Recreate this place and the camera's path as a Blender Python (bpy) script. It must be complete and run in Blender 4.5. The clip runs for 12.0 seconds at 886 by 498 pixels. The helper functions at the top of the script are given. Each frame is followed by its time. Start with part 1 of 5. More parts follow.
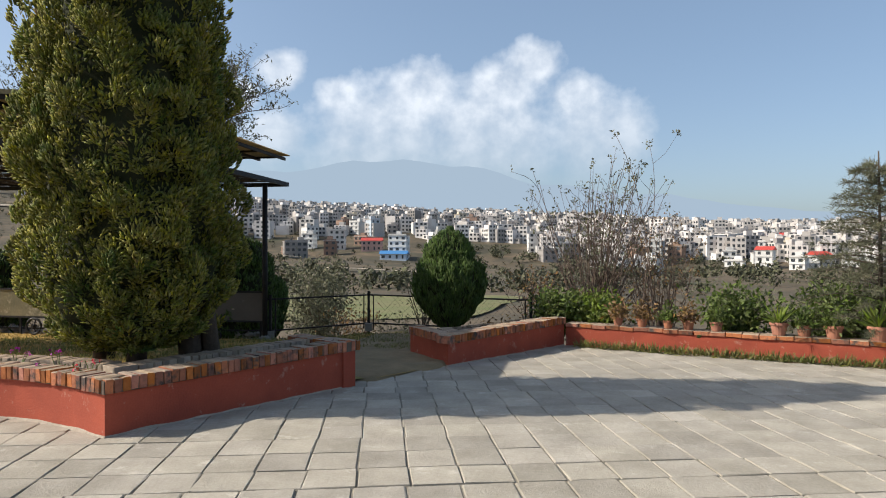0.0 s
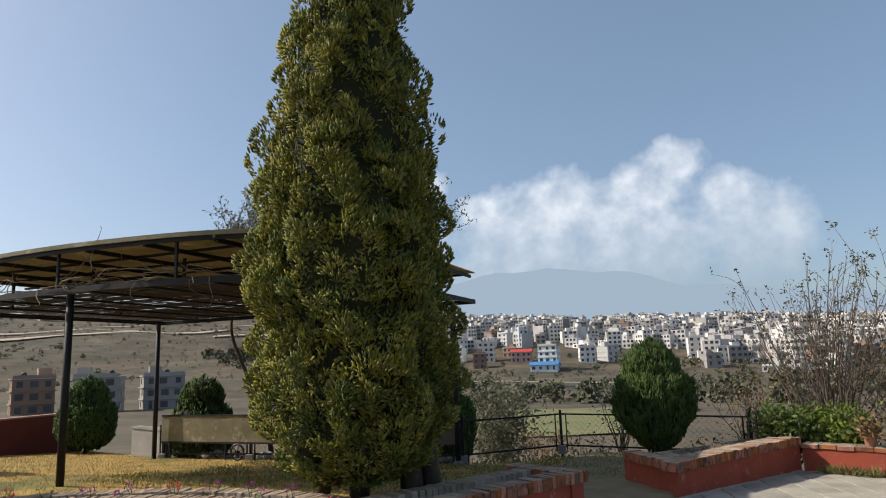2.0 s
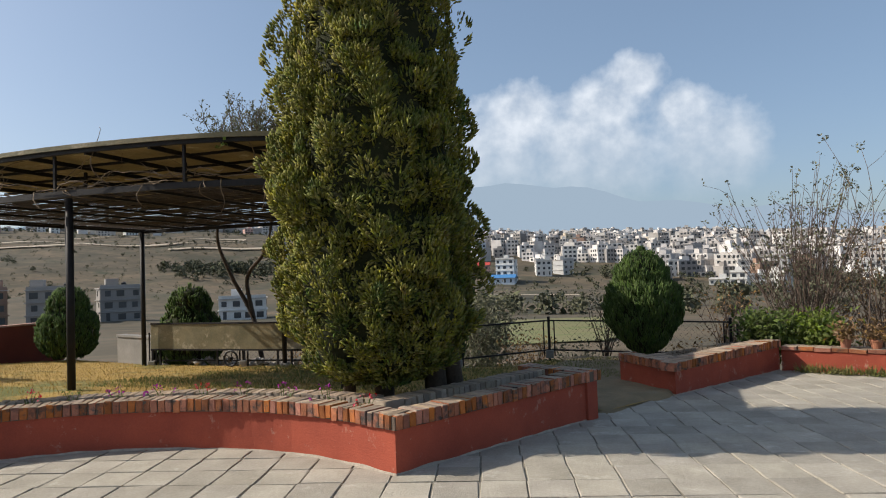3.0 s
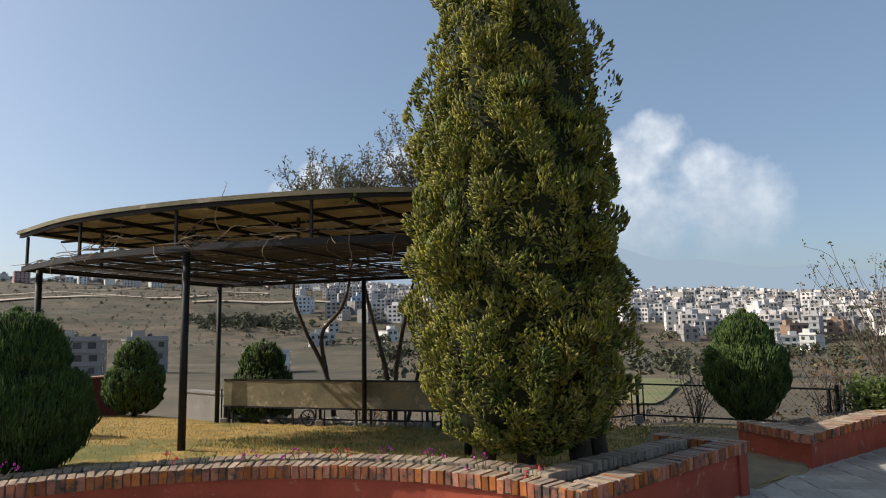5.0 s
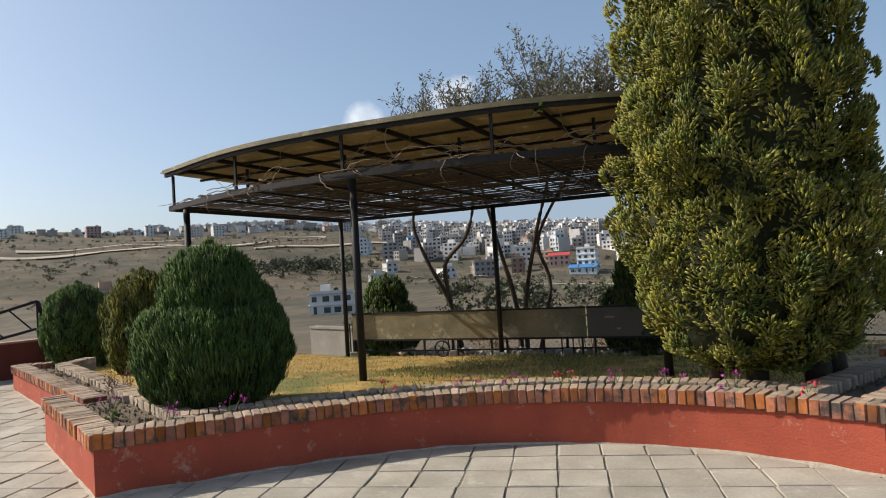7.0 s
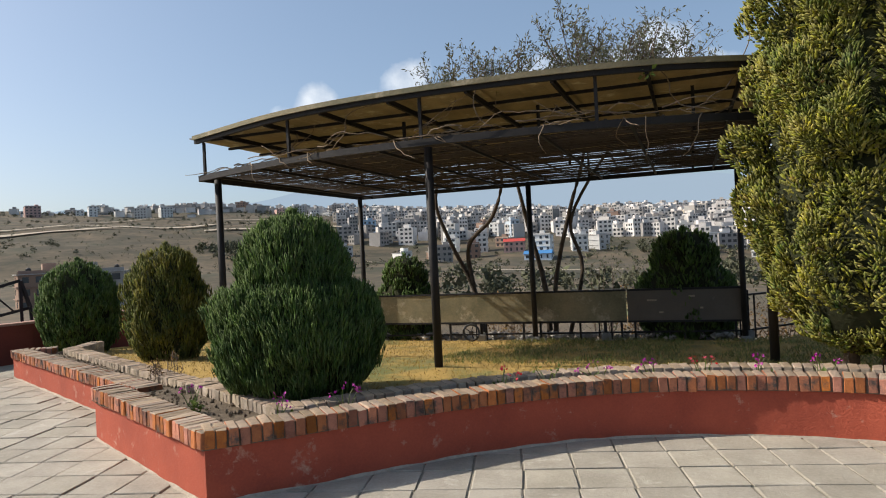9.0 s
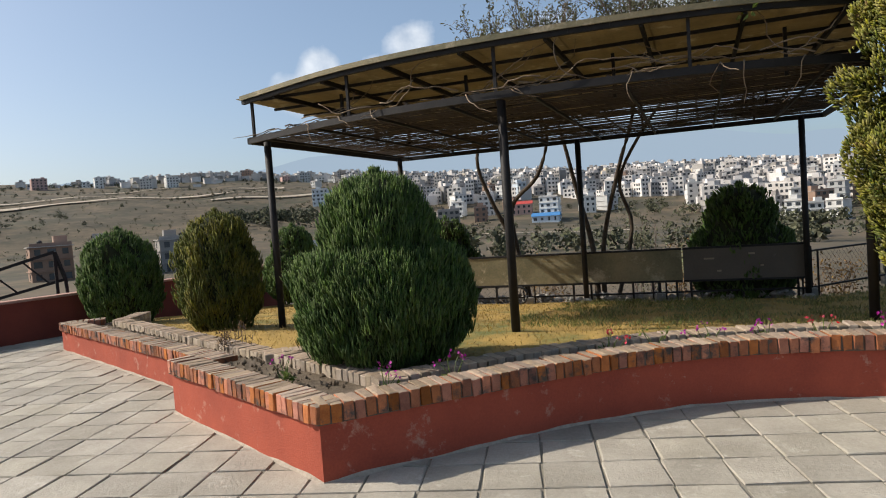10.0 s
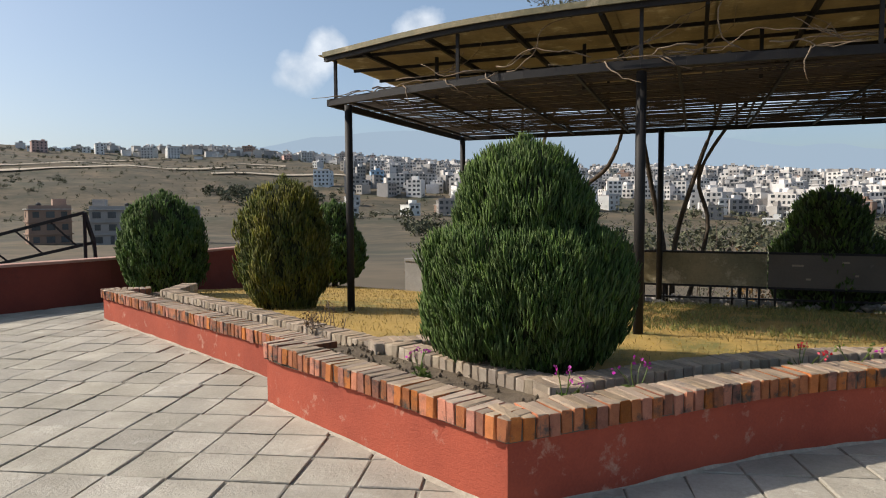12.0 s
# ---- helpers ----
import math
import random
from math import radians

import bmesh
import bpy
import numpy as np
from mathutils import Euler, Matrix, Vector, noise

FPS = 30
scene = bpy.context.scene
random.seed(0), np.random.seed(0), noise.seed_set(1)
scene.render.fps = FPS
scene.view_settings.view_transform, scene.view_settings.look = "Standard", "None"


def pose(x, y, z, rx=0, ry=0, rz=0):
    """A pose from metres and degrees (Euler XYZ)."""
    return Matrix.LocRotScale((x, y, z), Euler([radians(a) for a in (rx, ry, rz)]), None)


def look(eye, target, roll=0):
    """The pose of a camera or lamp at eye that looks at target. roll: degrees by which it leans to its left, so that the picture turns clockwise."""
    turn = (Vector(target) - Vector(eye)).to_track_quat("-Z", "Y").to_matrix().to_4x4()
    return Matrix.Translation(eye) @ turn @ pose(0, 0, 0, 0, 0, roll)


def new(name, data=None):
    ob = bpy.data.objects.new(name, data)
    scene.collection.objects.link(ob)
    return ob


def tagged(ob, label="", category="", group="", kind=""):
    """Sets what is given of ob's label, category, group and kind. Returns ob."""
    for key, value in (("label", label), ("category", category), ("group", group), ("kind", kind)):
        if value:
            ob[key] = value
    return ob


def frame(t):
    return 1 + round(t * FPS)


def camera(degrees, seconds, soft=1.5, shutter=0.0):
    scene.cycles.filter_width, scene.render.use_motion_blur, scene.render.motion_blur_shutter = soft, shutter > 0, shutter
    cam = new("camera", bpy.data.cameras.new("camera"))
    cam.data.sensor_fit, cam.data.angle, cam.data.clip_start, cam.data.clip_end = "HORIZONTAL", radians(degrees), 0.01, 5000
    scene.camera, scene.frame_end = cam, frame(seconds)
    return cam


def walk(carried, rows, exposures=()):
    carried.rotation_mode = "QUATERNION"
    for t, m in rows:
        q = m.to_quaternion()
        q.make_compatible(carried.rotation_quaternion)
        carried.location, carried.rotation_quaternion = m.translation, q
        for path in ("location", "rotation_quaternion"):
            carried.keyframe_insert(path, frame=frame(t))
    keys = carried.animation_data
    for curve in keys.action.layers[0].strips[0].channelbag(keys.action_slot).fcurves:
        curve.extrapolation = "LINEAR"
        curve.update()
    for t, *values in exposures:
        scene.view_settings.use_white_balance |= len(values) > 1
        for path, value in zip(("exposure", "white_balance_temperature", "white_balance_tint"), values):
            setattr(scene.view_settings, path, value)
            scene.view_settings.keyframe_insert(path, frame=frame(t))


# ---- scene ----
cam = camera(67.5, 12.0, soft=1.05)
PATH = [
    (0, (0.774, 0.302, 1.573), (0.462, 2.278, 1.567), 0.1),
    (0.5, (0.767, 0.143, 1.614), (0.393, 2.094, 1.843), -0.5),
    (1, (0.528, 0.218, 1.741), (0.108, 2.137, 2.121), -0.8),
    (1.5, (0.223, 0.413, 1.747), (-0.386, 2.291, 2.066), -1.0),
    (2, (-0.089, 0.49, 1.676), (-0.805, 2.327, 2.009), -2.1),
    (2.5, (-0.443, 0.275, 1.64), (-1.141, 2.147, 1.719), -1.9),
    (3, (-0.745, 0.267, 1.608), (-1.361, 2.168, 1.68), -2.0),
    (3.2, (-0.867, 0.272, 1.625), (-1.441, 2.182, 1.773), -0.5),
    (4.8, (-1.877, 0.072, 1.689), (-2.415, 1.971, 2.012), -2.3),
    (5, (-2.011, 0.067, 1.691), (-2.677, 1.937, 1.933), -1.1),
    (5.5, (-2.411, -0.017, 1.647), (-3.064, 1.868, 1.793), -1.6),
    (6, (-2.776, 0.033, 1.62), (-3.606, 1.852, 1.672), -2.8),
    (6.5, (-3.145, -0.014, 1.588), (-4.012, 1.787, 1.587), -0.7),
    (6.7, (-3.324, -0.048, 1.576), (-4.203, 1.748, 1.614), -2.3),
    (8.3, (-4.64, -0.02, 1.59), (-5.163, 1.91, 1.657), -0.8),
    (8.5, (-4.786, -0.072, 1.576), (-5.309, 1.853, 1.718), 1.8),
    (9, (-5.189, -0.011, 1.566), (-5.886, 1.863, 1.573), -2.9),
    (9.5, (-5.596, 0.016, 1.559), (-6.371, 1.859, 1.514), -3.3),
    (10, (-5.994, 0.054, 1.567), (-6.714, 1.917, 1.468), -4.1),
    (10.5, (-6.395, 0.139, 1.539), (-7.148, 1.989, 1.452), -5.5),
    (11, (-6.771, 0.176, 1.537), (-7.468, 2.034, 1.287), -4.2),
    (11.5, (-7.068, 0.322, 1.509), (-7.694, 2.208, 1.289), 0.8),
    (12, (-7.355, 0.397, 1.51), (-8.065, 2.262, 1.378), -0.3),
]
walk(cam, [(t, look(eye, target, roll)) for t, eye, target, roll in PATH], exposures=[(0, 0.24), (1.5, 0.13), (3, 0.08), (5.5, 0.09), (8.5, 0.24), (9.5, 0.13), (12, 0.14)])

FAR_TURN = 3.4    # bearing of the far valley, degrees

# ---- light ----
SUN_FROM = Vector((-0.972, -0.235, 0.0)).normalized()
SUN_ELEV = radians(38.0)
sun_data = bpy.data.lights.new("sun", "SUN")
sun_data.energy, sun_data.angle, sun_data.color = 5.0, radians(0.53), (1.0, 0.92, 0.80)
sun = new("sun", sun_data)
sun.matrix_basis = look(SUN_FROM * math.cos(SUN_ELEV) * 50 + Vector((0, 0, math.sin(SUN_ELEV) * 50)), (0, 0, 0))


def node(tree, kind, x=0, **values):
    n = tree.nodes.new(kind)
    for key, value in values.items():
        n.inputs[key].default_value = value
    return n


def mathop(tree, op, a, b=None, clamp=False):
    n = tree.nodes.new("ShaderNodeMath")
    n.operation, n.use_clamp = op, clamp
    for i, v in enumerate((a, b)):
        if v is None:
            continue
        if isinstance(v, (int, float)):
            n.inputs[i].default_value = v
        else:
            tree.links.new(v, n.inputs[i])
    return n.outputs[0]


def build_world():
    world = bpy.data.worlds.new("world")
    scene.world = world
    world.use_nodes = True
    t = world.node_tree
    t.nodes.clear()
    out = t.nodes.new("ShaderNodeOutputWorld")
    sky = t.nodes.new("ShaderNodeTexSky")
    sky.sky_type, sky.sun_disc = "NISHITA", False
    sky.sun_elevation, sky.sun_rotation = SUN_ELEV, math.atan2(SUN_FROM.x, SUN_FROM.y)
    sky.air_density, sky.dust_density, sky.ozone_density, sky.altitude = 1.0, 6.5, 1.0, 1300
    coord = t.nodes.new("ShaderNodeTexCoord")
    xyz = t.nodes.new("ShaderNodeSeparateXYZ")
    t.links.new(coord.outputs["Generated"], xyz.inputs[0])
    az = mathop(t, "MULTIPLY", mathop(t, "ARCTAN2", xyz.outputs[0], xyz.outputs[1]), -180 / math.pi)
    az = mathop(t, "SUBTRACT", az, FAR_TURN)
    el = mathop(t, "SUBTRACT", mathop(t, "MULTIPLY", mathop(t, "ARCSINE", xyz.outputs[2]), 180 / math.pi), 1.1)
    puffs = [(19.2, 13.4, 2.1), (22.3, 11.2, 1.5), (20.0, 8.0, 3.0), (14.6, 11.6, 2.0), (7.5, 12.0, 3.2), (0.6, 12.0, 3.3),
             (-2.2, 14.3, 2.4), (-5.8, 11.4, 2.5), (11.0, 8.0, 6.0), (2.0, 8.0, 6.5), (-8.0, 8.0, 4.5), (27.0, 12.0, 1.9), (29.5, 9.8, 2.0), (28.0, 10.8, 1.6)]
    field = None
    for a, e, r in puffs:
        da = mathop(t, "DIVIDE", mathop(t, "SUBTRACT", az, a), r)
        de = mathop(t, "DIVIDE", mathop(t, "SUBTRACT", el, e), r * 0.85)
        d = mathop(t, "SQRT", mathop(t, "ADD", mathop(t, "MULTIPLY", da, da), mathop(t, "MULTIPLY", de, de)))
        f = mathop(t, "SUBTRACT", 1.0, d)
        field = f if field is None else mathop(t, "SMOOTH_MAX", field, f)
    field = mathop(t, "MINIMUM", field, 0.42)
    flat = t.nodes.new("ShaderNodeCombineXYZ")
    t.links.new(az, flat.inputs[0])
    t.links.new(el, flat.inputs[1])
    big = node(t, "ShaderNodeTexNoise", Scale=0.42, Detail=6.0, Roughness=0.54)
    t.links.new(flat.outputs[0], big.inputs["Vector"])
    n1 = mathop(t, "MULTIPLY", mathop(t, "SUBTRACT", big.outputs[0], 0.5), 1.25)
    dens = mathop(t, "ADD", field, n1)
    dens = mathop(t, "MULTIPLY", mathop(t, "ADD", dens, 0.10), 1.45, clamp=True)
    low = mathop(t, "DIVIDE", mathop(t, "SUBTRACT", el, 4.0), 7.0, clamp=True)
    dens = mathop(t, "MULTIPLY", dens, mathop(t, "ADD", 0.22, mathop(t, "MULTIPLY", low, 0.58)))
    shade = mathop(t, "ADD", 0.60, mathop(t, "MULTIPLY", mathop(t, "ADD", mathop(t, "MULTIPLY", big.outputs[0], 0.7), mathop(t, "MULTIPLY", low, 0.35)), 0.62))
    cloud = t.nodes.new("ShaderNodeMix")
    cloud.data_type = "RGBA"
    cloud.blend_type = "MULTIPLY"
    cloud.inputs[0].default_value = 1.0
    cloud.inputs[6].default_value = (5.7, 6.0, 6.4, 1)
    grey = t.nodes.new("ShaderNodeCombineColor")
    for i in range(3):
        t.links.new(shade, grey.inputs[i])
    t.links.new(grey.outputs[0], cloud.inputs[7])
    mixed = t.nodes.new("ShaderNodeMix")
    mixed.data_type = "RGBA"
    t.links.new(dens, mixed.inputs[0])
    haze = t.nodes.new("ShaderNodeMix")
    haze.data_type = "RGBA"
    haze.inputs[0].default_value = 0.27
    haze.inputs[7].default_value = (2.3, 3.35, 4.5, 1)
    t.links.new(sky.outputs[0], haze.inputs[6])
    t.links.new(haze.outputs[2], mixed.inputs[6])
    t.links.new(cloud.outputs[2], mixed.inputs[7])
    bg = node(t, "ShaderNodeBackground", Strength=0.136)
    t.links.new(mixed.outputs[2], bg.inputs[0])
    t.links.new(bg.outputs[0], out.inputs[0])


build_world()


# ---- materials ----
def surf(name, c1, c2, scale=6.0, rough=0.8, bump=0.2, fine=90.0, vary=0.0, pick="", metal=0.0, c3=None, spot=0.58, spot_scale=1.3, bump_scale=None, spec=0.3, trans=0.0):
    """Two colours mixed by noise, stains of a third, fine grain, and a tint that differs from piece to piece."""
    m = bpy.data.materials.new(name)
    m.use_nodes = True
    t = m.node_tree
    b = t.nodes["Principled BSDF"]
    geo = t.nodes.new("ShaderNodeNewGeometry")
    n1 = node(t, "ShaderNodeTexNoise", Scale=scale, Detail=5.0, Roughness=0.6)
    n2 = node(t, "ShaderNodeTexNoise", Scale=fine, Detail=3.0, Roughness=0.6)
    for n in (n1, n2):
        t.links.new(geo.outputs["Position"], n.inputs["Vector"])
    f = mathop(t, "ADD", mathop(t, "MULTIPLY", mathop(t, "SUBTRACT", n1.outputs[0], 0.5), 2.4), 0.5)
    f = mathop(t, "ADD", f, mathop(t, "MULTIPLY", mathop(t, "SUBTRACT", n2.outputs[0], 0.5), 1.1), clamp=True)
    mix = t.nodes.new("ShaderNodeMix")
    mix.data_type = "RGBA"
    t.links.new(f, mix.inputs[0])
    mix.inputs[6].default_value, mix.inputs[7].default_value = (*c1, 1), (*c2, 1)
    colour = mix.outputs[2]
    if c3:
        n3 = node(t, "ShaderNodeTexNoise", Scale=spot_scale, Detail=8.0, Roughness=0.7)
        t.links.new(geo.outputs["Position"], n3.inputs["Vector"])
        g = mathop(t, "MULTIPLY", mathop(t, "SUBTRACT", n3.outputs[0], spot), 9.0, clamp=True)
        mix3 = t.nodes.new("ShaderNodeMix")
        mix3.data_type = "RGBA"
        t.links.new(g, mix3.inputs[0])
        t.links.new(colour, mix3.inputs[6])
        mix3.inputs[7].default_value = (*c3, 1)
        colour = mix3.outputs[2]
    if pick:
        if pick == "object":
            rnd = t.nodes.new("ShaderNodeObjectInfo").outputs["Random"]
        else:
            rnd = geo.outputs["Random Per Island"]
        hsv = t.nodes.new("ShaderNodeHueSaturation")
        t.links.new(mathop(t, "ADD", 1.0 - vary, mathop(t, "MULTIPLY", rnd, 2 * vary)), hsv.inputs["Value"])
        wn = t.nodes.new("ShaderNodeTexWhiteNoise")
        wn.noise_dimensions = "1D"
        t.links.new(mathop(t, "MULTIPLY", rnd, 91.7), wn.inputs["W"])
        t.links.new(mathop(t, "ADD", 0.5 - vary * 0.018, mathop(t, "MULTIPLY", wn.outputs[0], vary * 0.036)), hsv.inputs["Hue"])
        t.links.new(mathop(t, "ADD", 1.0 - vary * 0.4, mathop(t, "MULTIPLY", wn.outputs[0], vary * 0.7)), hsv.inputs["Saturation"])
        t.links.new(colour, hsv.inputs["Color"])
        colour = hsv.outputs[0]
    t.links.new(colour, b.inputs["Base Color"])
    b.inputs["Roughness"].default_value, b.inputs["Metallic"].default_value = rough, metal
    b.inputs["Specular IOR Level"].default_value = spec
    if bump:
        nb = node(t, "ShaderNodeTexNoise", Scale=bump_scale or fine, Detail=5.0, Roughness=0.65)
        t.links.new(geo.outputs["Position"], nb.inputs["Vector"])
        bp = node(t, "ShaderNodeBump", Strength=bump, Distance=0.02)
        t.links.new(nb.outputs[0], bp.inputs["Height"])
        t.links.new(bp.outputs[0], b.inputs["Normal"])
    if trans:
        tr = t.nodes.new("ShaderNodeBsdfTranslucent")
        t.links.new(colour, tr.inputs[0])
        ms = t.nodes.new("ShaderNodeMixShader")
        ms.inputs[0].default_value = trans
        t.links.new(b.outputs[0], ms.inputs[1])
        t.links.new(tr.outputs[0], ms.inputs[2])
        t.links.new(ms.outputs[0], t.nodes["Material Output"].inputs[0])
    return m


M_TILE = surf("stone_tile", (0.40, 0.362, 0.30), (0.275, 0.248, 0.20), 2.4, 0.85, 0.5, 38, 0.14, "object", c3=(0.47, 0.43, 0.365), spot=0.58, spot_scale=3.2)
M_TILE_FAR = surf("stone_tile_joined", (0.40, 0.362, 0.30), (0.275, 0.248, 0.20), 2.4, 0.85, 0.5, 38, 0.14, "island", c3=(0.47, 0.43, 0.365), spot=0.58, spot_scale=3.2)
M_JOINT = surf("sand_joint", (0.19, 0.17, 0.135), (0.28, 0.25, 0.20), 7, 0.95, 0.4, 120, c3=(0.3, 0.27, 0.22))
M_RED = surf("red_plaster", (0.38, 0.082, 0.045), (0.27, 0.056, 0.033), 2.2, 0.85, 0.35, 60, c3=(0.44, 0.25, 0.185), spot=0.59, spot_scale=6.0)
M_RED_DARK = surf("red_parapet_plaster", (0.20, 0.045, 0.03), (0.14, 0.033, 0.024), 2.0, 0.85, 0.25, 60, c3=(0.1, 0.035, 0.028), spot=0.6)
M_BRICK = surf("fired_brick", (0.43, 0.155, 0.07), (0.28, 0.095, 0.045), 14, 0.85, 0.4, 120, 0.42, "object", c3=(0.075, 0.06, 0.052), spot=0.51, spot_scale=5)
M_BRICK_TOP = surf("rain_greyed_brick", (0.36, 0.27, 0.19), (0.26, 0.19, 0.135), 12, 0.9, 0.4, 120, 0.28, "object", c3=(0.2, 0.17, 0.14), spot=0.57, spot_scale=6)
M_BRICK_OLD = surf("weathered_brick", (0.40, 0.33, 0.25), (0.28, 0.22, 0.165), 10, 0.9, 0.45, 120, 0.3, "object", c3=(0.4, 0.34, 0.26), spot=0.56, spot_scale=6)
M_MORTAR = surf("mortar", (0.16, 0.12, 0.09), (0.10, 0.075, 0.06), 12, 0.95, 0.4, 120)
M_COAT = surf("cement_top", (0.35, 0.28, 0.21), (0.26, 0.2, 0.15), 8, 0.9, 0.4, 90, c3=(0.2, 0.17, 0.13))
M_FILLET = surf("pale_mortar_fillet", (0.42, 0.36, 0.29), (0.28, 0.24, 0.19), 14, 0.9, 0.5, 60)
M_SOIL = surf("planter_soil", (0.10, 0.075, 0.05), (0.16, 0.125, 0.09), 12, 0.95, 0.8, 60, c3=(0.2, 0.16, 0.11))
M_DIRT = surf("trodden_dirt", (0.27, 0.20, 0.115), (0.18, 0.14, 0.08), 3, 0.95, 0.5, 50, c3=(0.22, 0.19, 0.13))
M_LAWN = surf("dry_lawn", (0.44, 0.29, 0.085), (0.30, 0.20, 0.06), 2.0, 0.95, 0.7, 70, c3=(0.15, 0.155, 0.05), spot=0.51, spot_scale=0.5)
M_BLADE = surf("dry_grass_blade", (0.40, 0.27, 0.085), (0.28, 0.20, 0.065), 3, 0.9, 0, 40, 0.35, "island", trans=0.25)
M_GREENBLADE = surf("green_grass_blade", (0.14, 0.17, 0.05), (0.22, 0.2, 0.07), 3, 0.9, 0, 40, 0.4, "island", trans=0.25)
M_STEEL = surf("dark_painted_steel", (0.014, 0.013, 0.014), (0.022, 0.019, 0.018), 12, 0.6, 0.15, 90, metal=0.0, c3=(0.05, 0.032, 0.022), spot=0.66, spot_scale=6, spec=0.25)
M_BAMBOO = surf("sooty_bamboo", (0.035, 0.027, 0.022), (0.07, 0.05, 0.035), 8, 0.8, 0.2, 60, 0.4, "island")
M_SHEET = surf("algae_stained_sheet", (0.38, 0.30, 0.165), (0.25, 0.20, 0.11), 3.0, 0.6, 0.15, 25, c3=(0.50, 0.43, 0.28), spot=0.55, spot_scale=3.5, trans=0.42)
M_PANEL = surf("weathered_panel", (0.25, 0.205, 0.12), (0.13, 0.12, 0.07), 1.6, 0.7, 0.25, 30, c3=(0.40, 0.34, 0.24), spot=0.56, spot_scale=2.4)
M_PANEL_DARK = surf("dull_brown_panel", (0.13, 0.105, 0.085), (0.10, 0.085, 0.07), 2.0, 0.7, 0.2, 40, c3=(0.22, 0.19, 0.16), spot=0.62, spot_scale=4.0)
M_CONC = surf("bare_concrete", (0.27, 0.255, 0.235), (0.19, 0.18, 0.165), 1.5, 0.9, 0.3, 30, c3=(0.2, 0.19, 0.17))
M_RUBBLE = surf("rubble_stone", (0.40, 0.37, 0.33), (0.28, 0.25, 0.22), 5, 0.9, 0.4, 40, 0.3, "island")
M_CYPRESS = surf("cypress_spray", (0.068, 0.112, 0.024), (0.33, 0.285, 0.048), 4.0, 0.75, 0, 12, 0.45, "island", c3=(0.25, 0.14, 0.065), spot=0.60, spot_scale=4.5, trans=0.25)
M_BUSH = surf("thuja_spray", (0.045, 0.085, 0.02), (0.115, 0.17, 0.038), 5.0, 0.75, 0, 30, 0.4, "island", trans=0.22)
M_BUSH_YELLOW = surf("yellowing_thuja_spray", (0.05, 0.085, 0.02), (0.21, 0.18, 0.028), 2.6, 0.75, 0, 30, 0.4, "island", trans=0.22)
# near-black: shade deep between the sprays, put into the colour
M_CORE = surf("foliage_shade_core", (0.018, 0.024, 0.008), (0.032, 0.032, 0.013), 12, 0.95, 0.5, 40)
M_BARK = surf("grey_brown_bark", (0.10, 0.075, 0.055), (0.055, 0.042, 0.032), 9, 0.9, 0.6, 50)
M_VINE = surf("dry_vine", (0.26, 0.2, 0.14), (0.16, 0.115, 0.08), 9, 0.9, 0.3, 50)
M_TWIG = surf("bare_twig", (0.15, 0.11, 0.085), (0.1, 0.07, 0.055), 9, 0.9, 0.0, 50)
M_LEAF = surf("green_leaf", (0.07, 0.11, 0.025), (0.13, 0.16, 0.04), 4, 0.6, 0, 30, 0.45, "island", trans=0.3)
M_LEAF_BRIGHT = surf("yellow_green_leaf", (0.16, 0.2, 0.03), (0.1, 0.15, 0.03), 4, 0.6, 0, 30, 0.4, "island", trans=0.3)
M_LEAF_GREY = surf("grey_green_leaf", (0.12, 0.13, 0.075), (0.17, 0.16, 0.1), 4, 0.7, 0, 30, 0.4, "island", trans=0.25)
M_LEAF_DRY = surf("dry_leaf", (0.25, 0.14, 0.06), (0.16, 0.11, 0.05), 4, 0.8, 0, 30, 0.5, "island", trans=0.2)
M_POT = surf("terracotta", (0.38, 0.16, 0.09), (0.28, 0.12, 0.07), 9, 0.85, 0.2, 70, 0.25, "object", c3=(0.42, 0.3, 0.22), spot=0.63, spot_scale=8)
M_PINK = surf("magenta_petal", (0.45, 0.04, 0.3), (0.32, 0.03, 0.25), 20, 0.7, 0, 60, 0.3, "island", trans=0.2)
M_REDPETAL = surf("red_petal", (0.6, 0.04, 0.06), (0.5, 0.03, 0.05), 20, 0.7, 0, 60, 0.3, "island", trans=0.2)
M_TERRAIN = surf("dry_hillside", (0.14, 0.104, 0.066), (0.052, 0.047, 0.03), 0.045, 0.95, 0.6, 0.22, c3=(0.05, 0.052, 0.03), spot=0.53, spot_scale=0.03, bump_scale=0.5)
M_FIELD = surf("field_grass", (0.11, 0.135, 0.045), (0.18, 0.155, 0.08), 0.3, 0.95, 0.3, 5, c3=(0.24, 0.2, 0.12), spot_scale=0.12)
M_TRACK = surf("pale_dirt_track", (0.45, 0.38, 0.29), (0.36, 0.3, 0.23), 0.5, 0.95, 0.2, 6)
M_WOOD = surf("far_woodland", (0.07, 0.074, 0.042), (0.10, 0.10, 0.06), 0.3, 0.9, 0, 3, 0.4, "island")
M_GLASS = surf("dark_window_pane", (0.035, 0.042, 0.05), (0.06, 0.065, 0.07), 0.5, 0.25, 0, 4, 0.3, "object", spec=0.6)
M_TANK = surf("black_water_tank", (0.02, 0.02, 0.022), (0.03, 0.03, 0.032), 2, 0.5, 0, 9)
